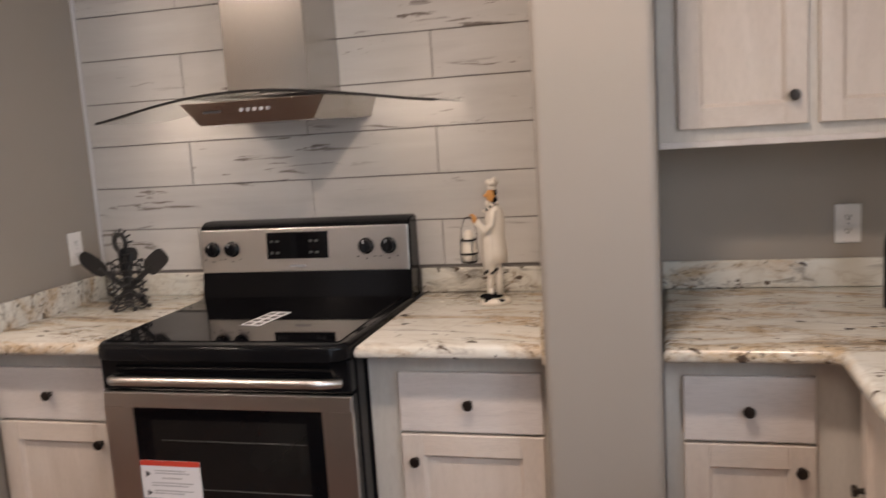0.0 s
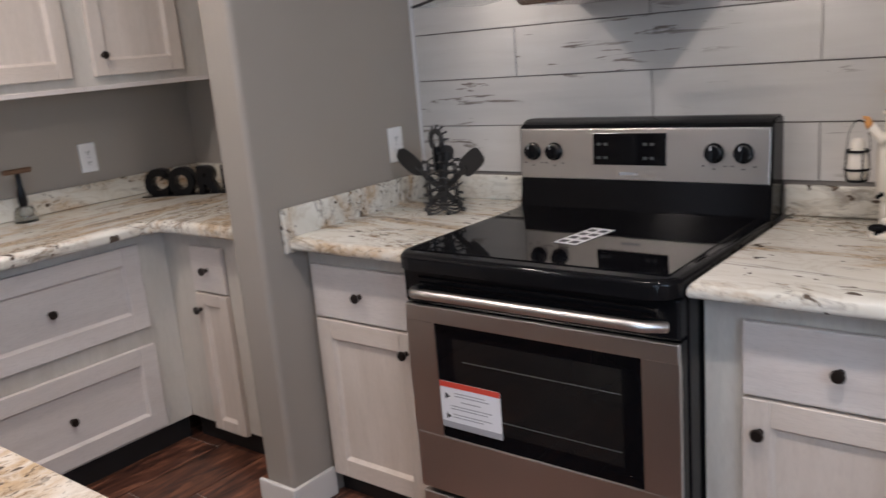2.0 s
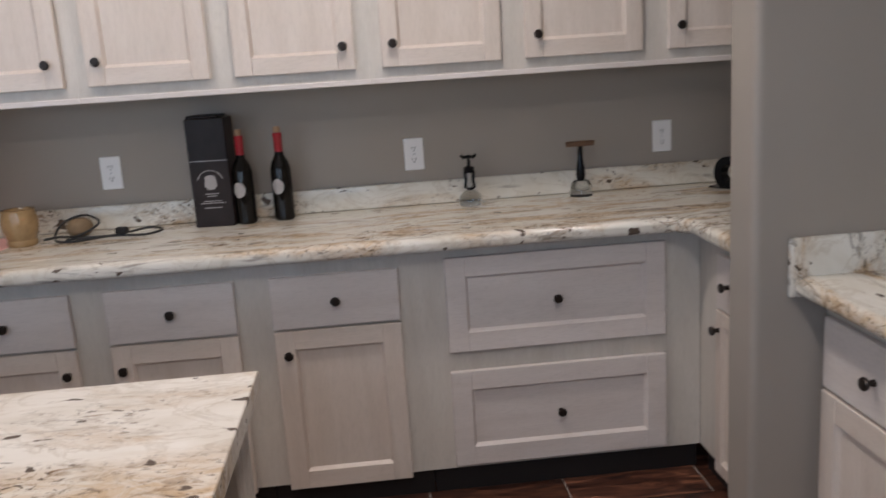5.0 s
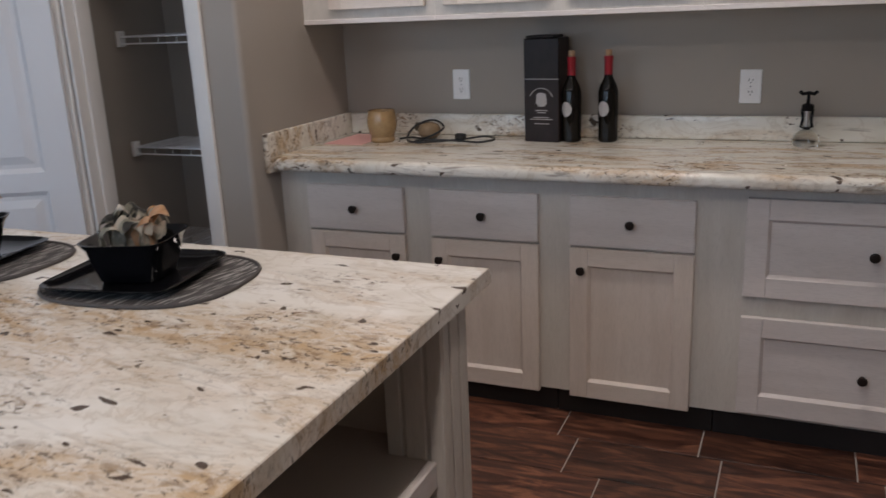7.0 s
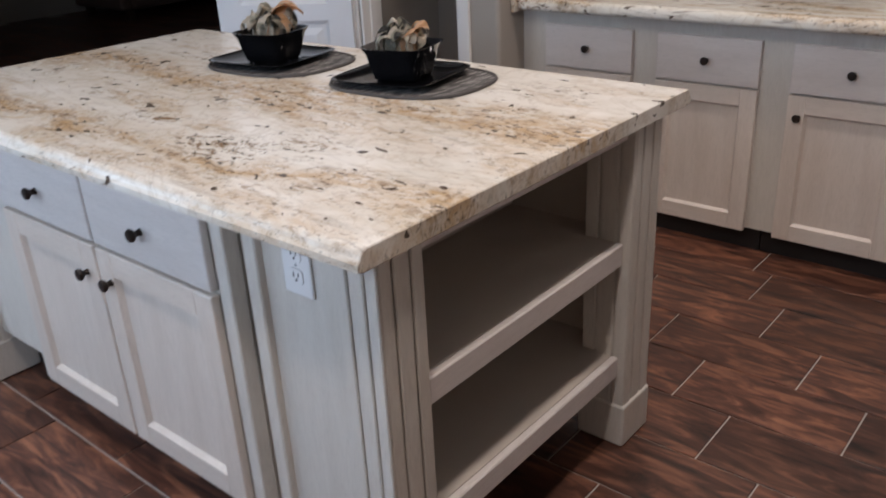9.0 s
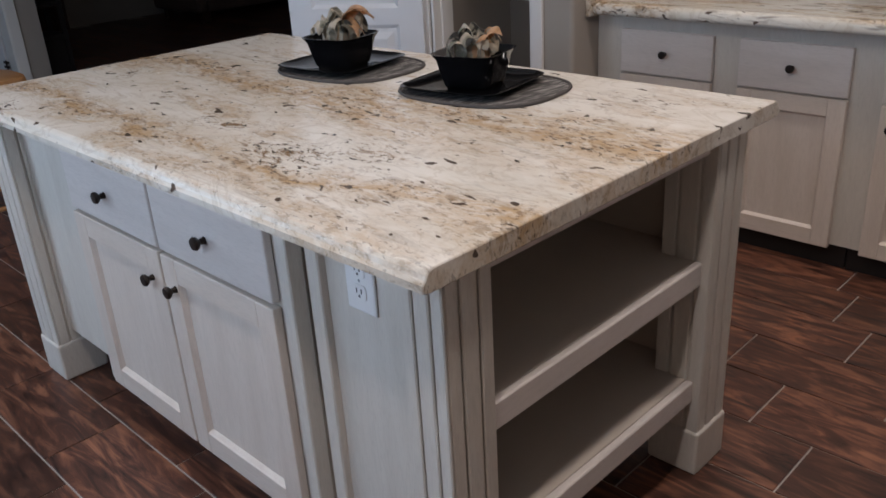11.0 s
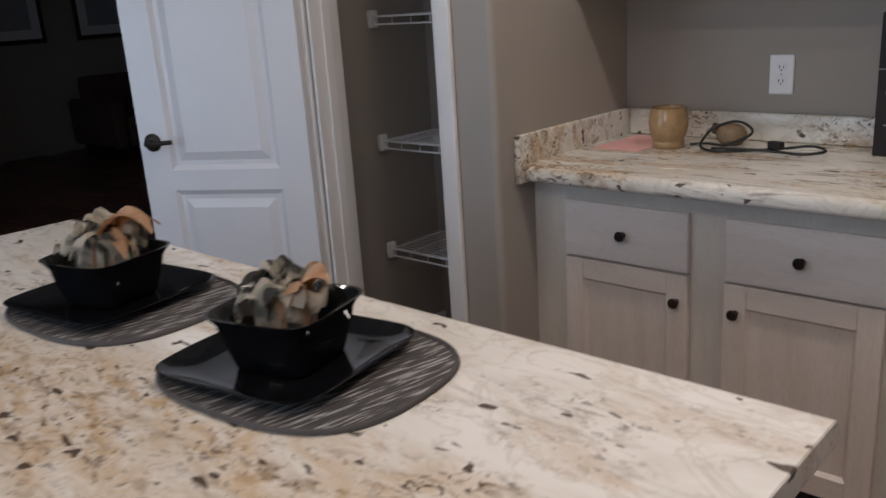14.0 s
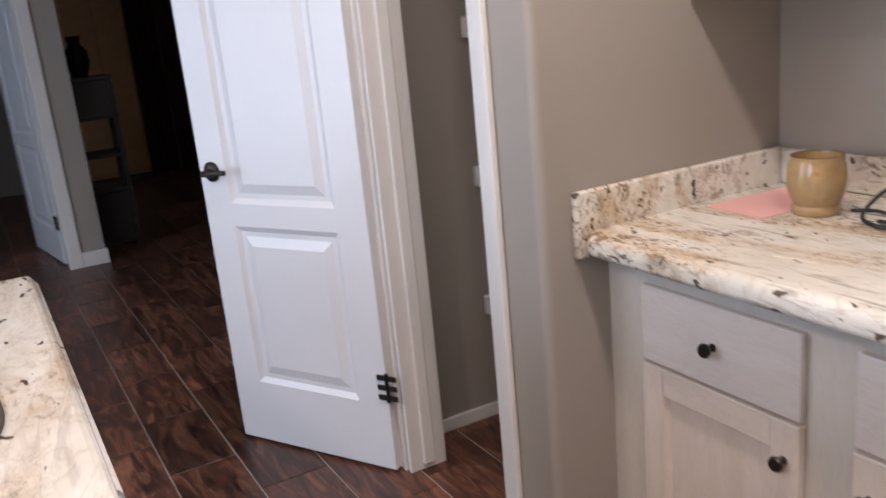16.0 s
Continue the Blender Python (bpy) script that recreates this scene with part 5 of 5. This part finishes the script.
for x0 in (-4.12, -3.78):
    dr = bmesh.new()
    n = 30
    pr = [(x0 + 0.33 * i / n, -8.50 + 0.035 * math.sin(i * 1.3)) for i in range(n + 1)]
    prism(pr + [(x, y - 0.02) for x, y in reversed(pr)], 0.0, 2.45, bm=dr)
    tagged(part("curtain", dr, DRAPE), "dark brown hanging drape against the far wall", "curtain", "dark drapes")


def picture(x, w):
    p = thing("picture_frame", pose(x, -8.598, 1.55), "dark framed picture on the far wall", "picture", "framed pictures")
    part("frame", box(bmesh.new(), 0, w, 0, 0.03, -0.32, 0.32, 0.006), DARKWOOD, p)
    part("mount", bx(0.05, w - 0.05, 0.0305, 0.032, -0.27, 0.27), PAPER, p)
    part("print", bx(0.15, w - 0.15, 0.0325, 0.034, -0.17, 0.17), GREYINK, p)


picture(-5.14, 0.78)
picture(-6.27, 0.78)
sofa = thing("sofa", pose(-6.2, -7.6, 0), "dark upholstered sofa in the unlit room", "sofa")
part("seat", box(bmesh.new(), -1.0, 1.0, -0.4, 0.45, 0.12, 0.45, 0.05, 3), DRAPE, sofa)
part("backrest", box(bmesh.new(), -1.0, 1.0, -0.6, -0.38, 0.12, 0.85, 0.06, 3), DRAPE, sofa)
for s in (-1.12, 1.0):
    part("armrest", box(bmesh.new(), s, s + 0.14, -0.6, 0.45, 0.12, 0.62, 0.05, 3), DRAPE, sofa)
for sx in (-1.0, 1.0):
    for sy in (-0.5, 0.35):
        part("foot", bx(sx - 0.04, sx + 0.04, sy - 0.04, sy + 0.04, 0, 0.13), DARKWOOD, sofa)

# wooden stool past the island's far end
stool = thing("bar_stool", pose(-1.11, -2.20, 0), "honey oak counter stool beyond the island", "stool")
part("seat", prism(superellipse(0.19, 0.17, 5, 32), 0.69, 0.73, 0.012), OAK, stool, "", True)
for sx in (-1, 1):
    for sy in (-1, 1):
        part("leg", tube([(sx * 0.18, sy * 0.16, 0), (sx * 0.14, sy * 0.12, 0.69)], 0.018, 10), OAK, stool, "", True)
for z, r in ((0.2, 0.168), (0.42, 0.156)):
    for s in (-1, 1):
        part("rung", tube([(-r, s * r * 0.88, z), (r, s * r * 0.88, z)], 0.011, 8), OAK, stool, "", True)
        part("rung", tube([(s * r, -r * 0.88, z + 0.04), (s * r, r * 0.88, z + 0.04)], 0.011, 8), OAK, stool, "", True)

# ---- plank tile behind the range ----
panel = setting("wall_tile_panel", bx(-2.1435, -0.3365, YN - 0.008, YN - 0.0005, SP - 0.01, CEIL - 0.001), GROUT_W, "weathered white plank tile wall behind the range", "tiled wall")
setting("tile_trim", box(bmesh.new(), -2.1435, -2.130, YN - 0.016, YN - 0.0085, SP, CEIL - 0.002), WHITE, "thin white tile edge trim", "trim")
RH, G2 = 0.1580, 0.0035
plank_meshes = {}
z = 1.157 - RH
row = 0
while z < CEIL - 0.02:
    joints = [-1.713, -0.778] if row % 2 == 0 else [-1.245, -0.31]
    ends = [-2.1295] + [j for j in joints if j < -0.34] + [-0.3365]
    z1 = min(z + RH, CEIL - 0.003)
    for a, b in zip(ends, ends[1:]):
        wdt, hgt = b - a - G2, z1 - z - G2
        key = (round(wdt, 4), round(hgt, 4))
        if key not in plank_meshes:
            bm = box(bmesh.new(), -wdt / 2, wdt / 2, -0.006, 0, -hgt / 2, hgt / 2, 0.0012)
            me = bpy.data.meshes.new("plank")
            bm.to_mesh(me)
            bm.free()
            me.materials.append(PLANK)
            plank_meshes[key] = me
        o = new("plank", plank_meshes[key])
        o.parent = panel
        o.location = ((a + b) / 2, YN - 0.0082, (z + z1) / 2)
    z += RH
    row += 1

# ---- floor tiles ----
TW, TL, GJ = 0.2282, 0.4645, 0.005
floor = setting("floor", bx(-8.12, XE + 0.12, -8.72, YN + 0.12, -0.1, -0.004), GROUT, "dark red-brown wood-look plank tile floor with thin grout", "floor")
bm = box(bmesh.new(), -TW / 2 + GJ / 2, TW / 2 - GJ / 2, -TL / 2 + GJ / 2, TL / 2 - GJ / 2, -0.006, 0, 0.0012)
tile_me = bpy.data.meshes.new("floor_tile")
bm.to_mesh(tile_me)
bm.free()
tile_me.materials.append(FLOOR_T)
OFFS = {0: 0.172, 1: -0.002, 2: 0.271, 3: 0.079, 4: 0.4205}
verts, faces = [], []
for k in range(-12, 28):
    xc = -1.664 - TW * (k + 0.5)
    off = OFFS.get(k, (0.183 - 0.153 * k) % TL)
    for j in range(-20, 7):
        yc = off + TL * (j + 0.5)
        if not (-8.1 < xc < XE + 0.1 and -8.6 < yc < YN) or (xc < XW - 0.1 and yc > -1.2):
            continue
        if -2.98 < xc < 0.2 and -2.9 < yc < 2.3:
            o = new("floor_tile", tile_me)
            o.parent = floor
            o.location = (xc, yc, 0)
        else:
            n = len(verts)
            hx, hy = TW / 2 - GJ / 2, TL / 2 - GJ / 2
            verts += [(xc + sx * hx, yc + sy * hy, zz) for zz in (-0.006, 0) for sx, sy in ((-1, -1), (1, -1), (1, 1), (-1, 1))]
            faces += [tuple(n + q for q in f) for f in ((4, 5, 6, 7), (0, 1, 5, 4), (1, 2, 6, 5), (2, 3, 7, 6), (3, 0, 4, 7))]
me = bpy.data.meshes.new("far_floor_tiles")
me.from_pydata(verts, [], faces)
me.materials.append(FLOOR_J)
ft = new("far_floor_tiles", me)
ft.parent = floor
ft["kind"] = "stuff"
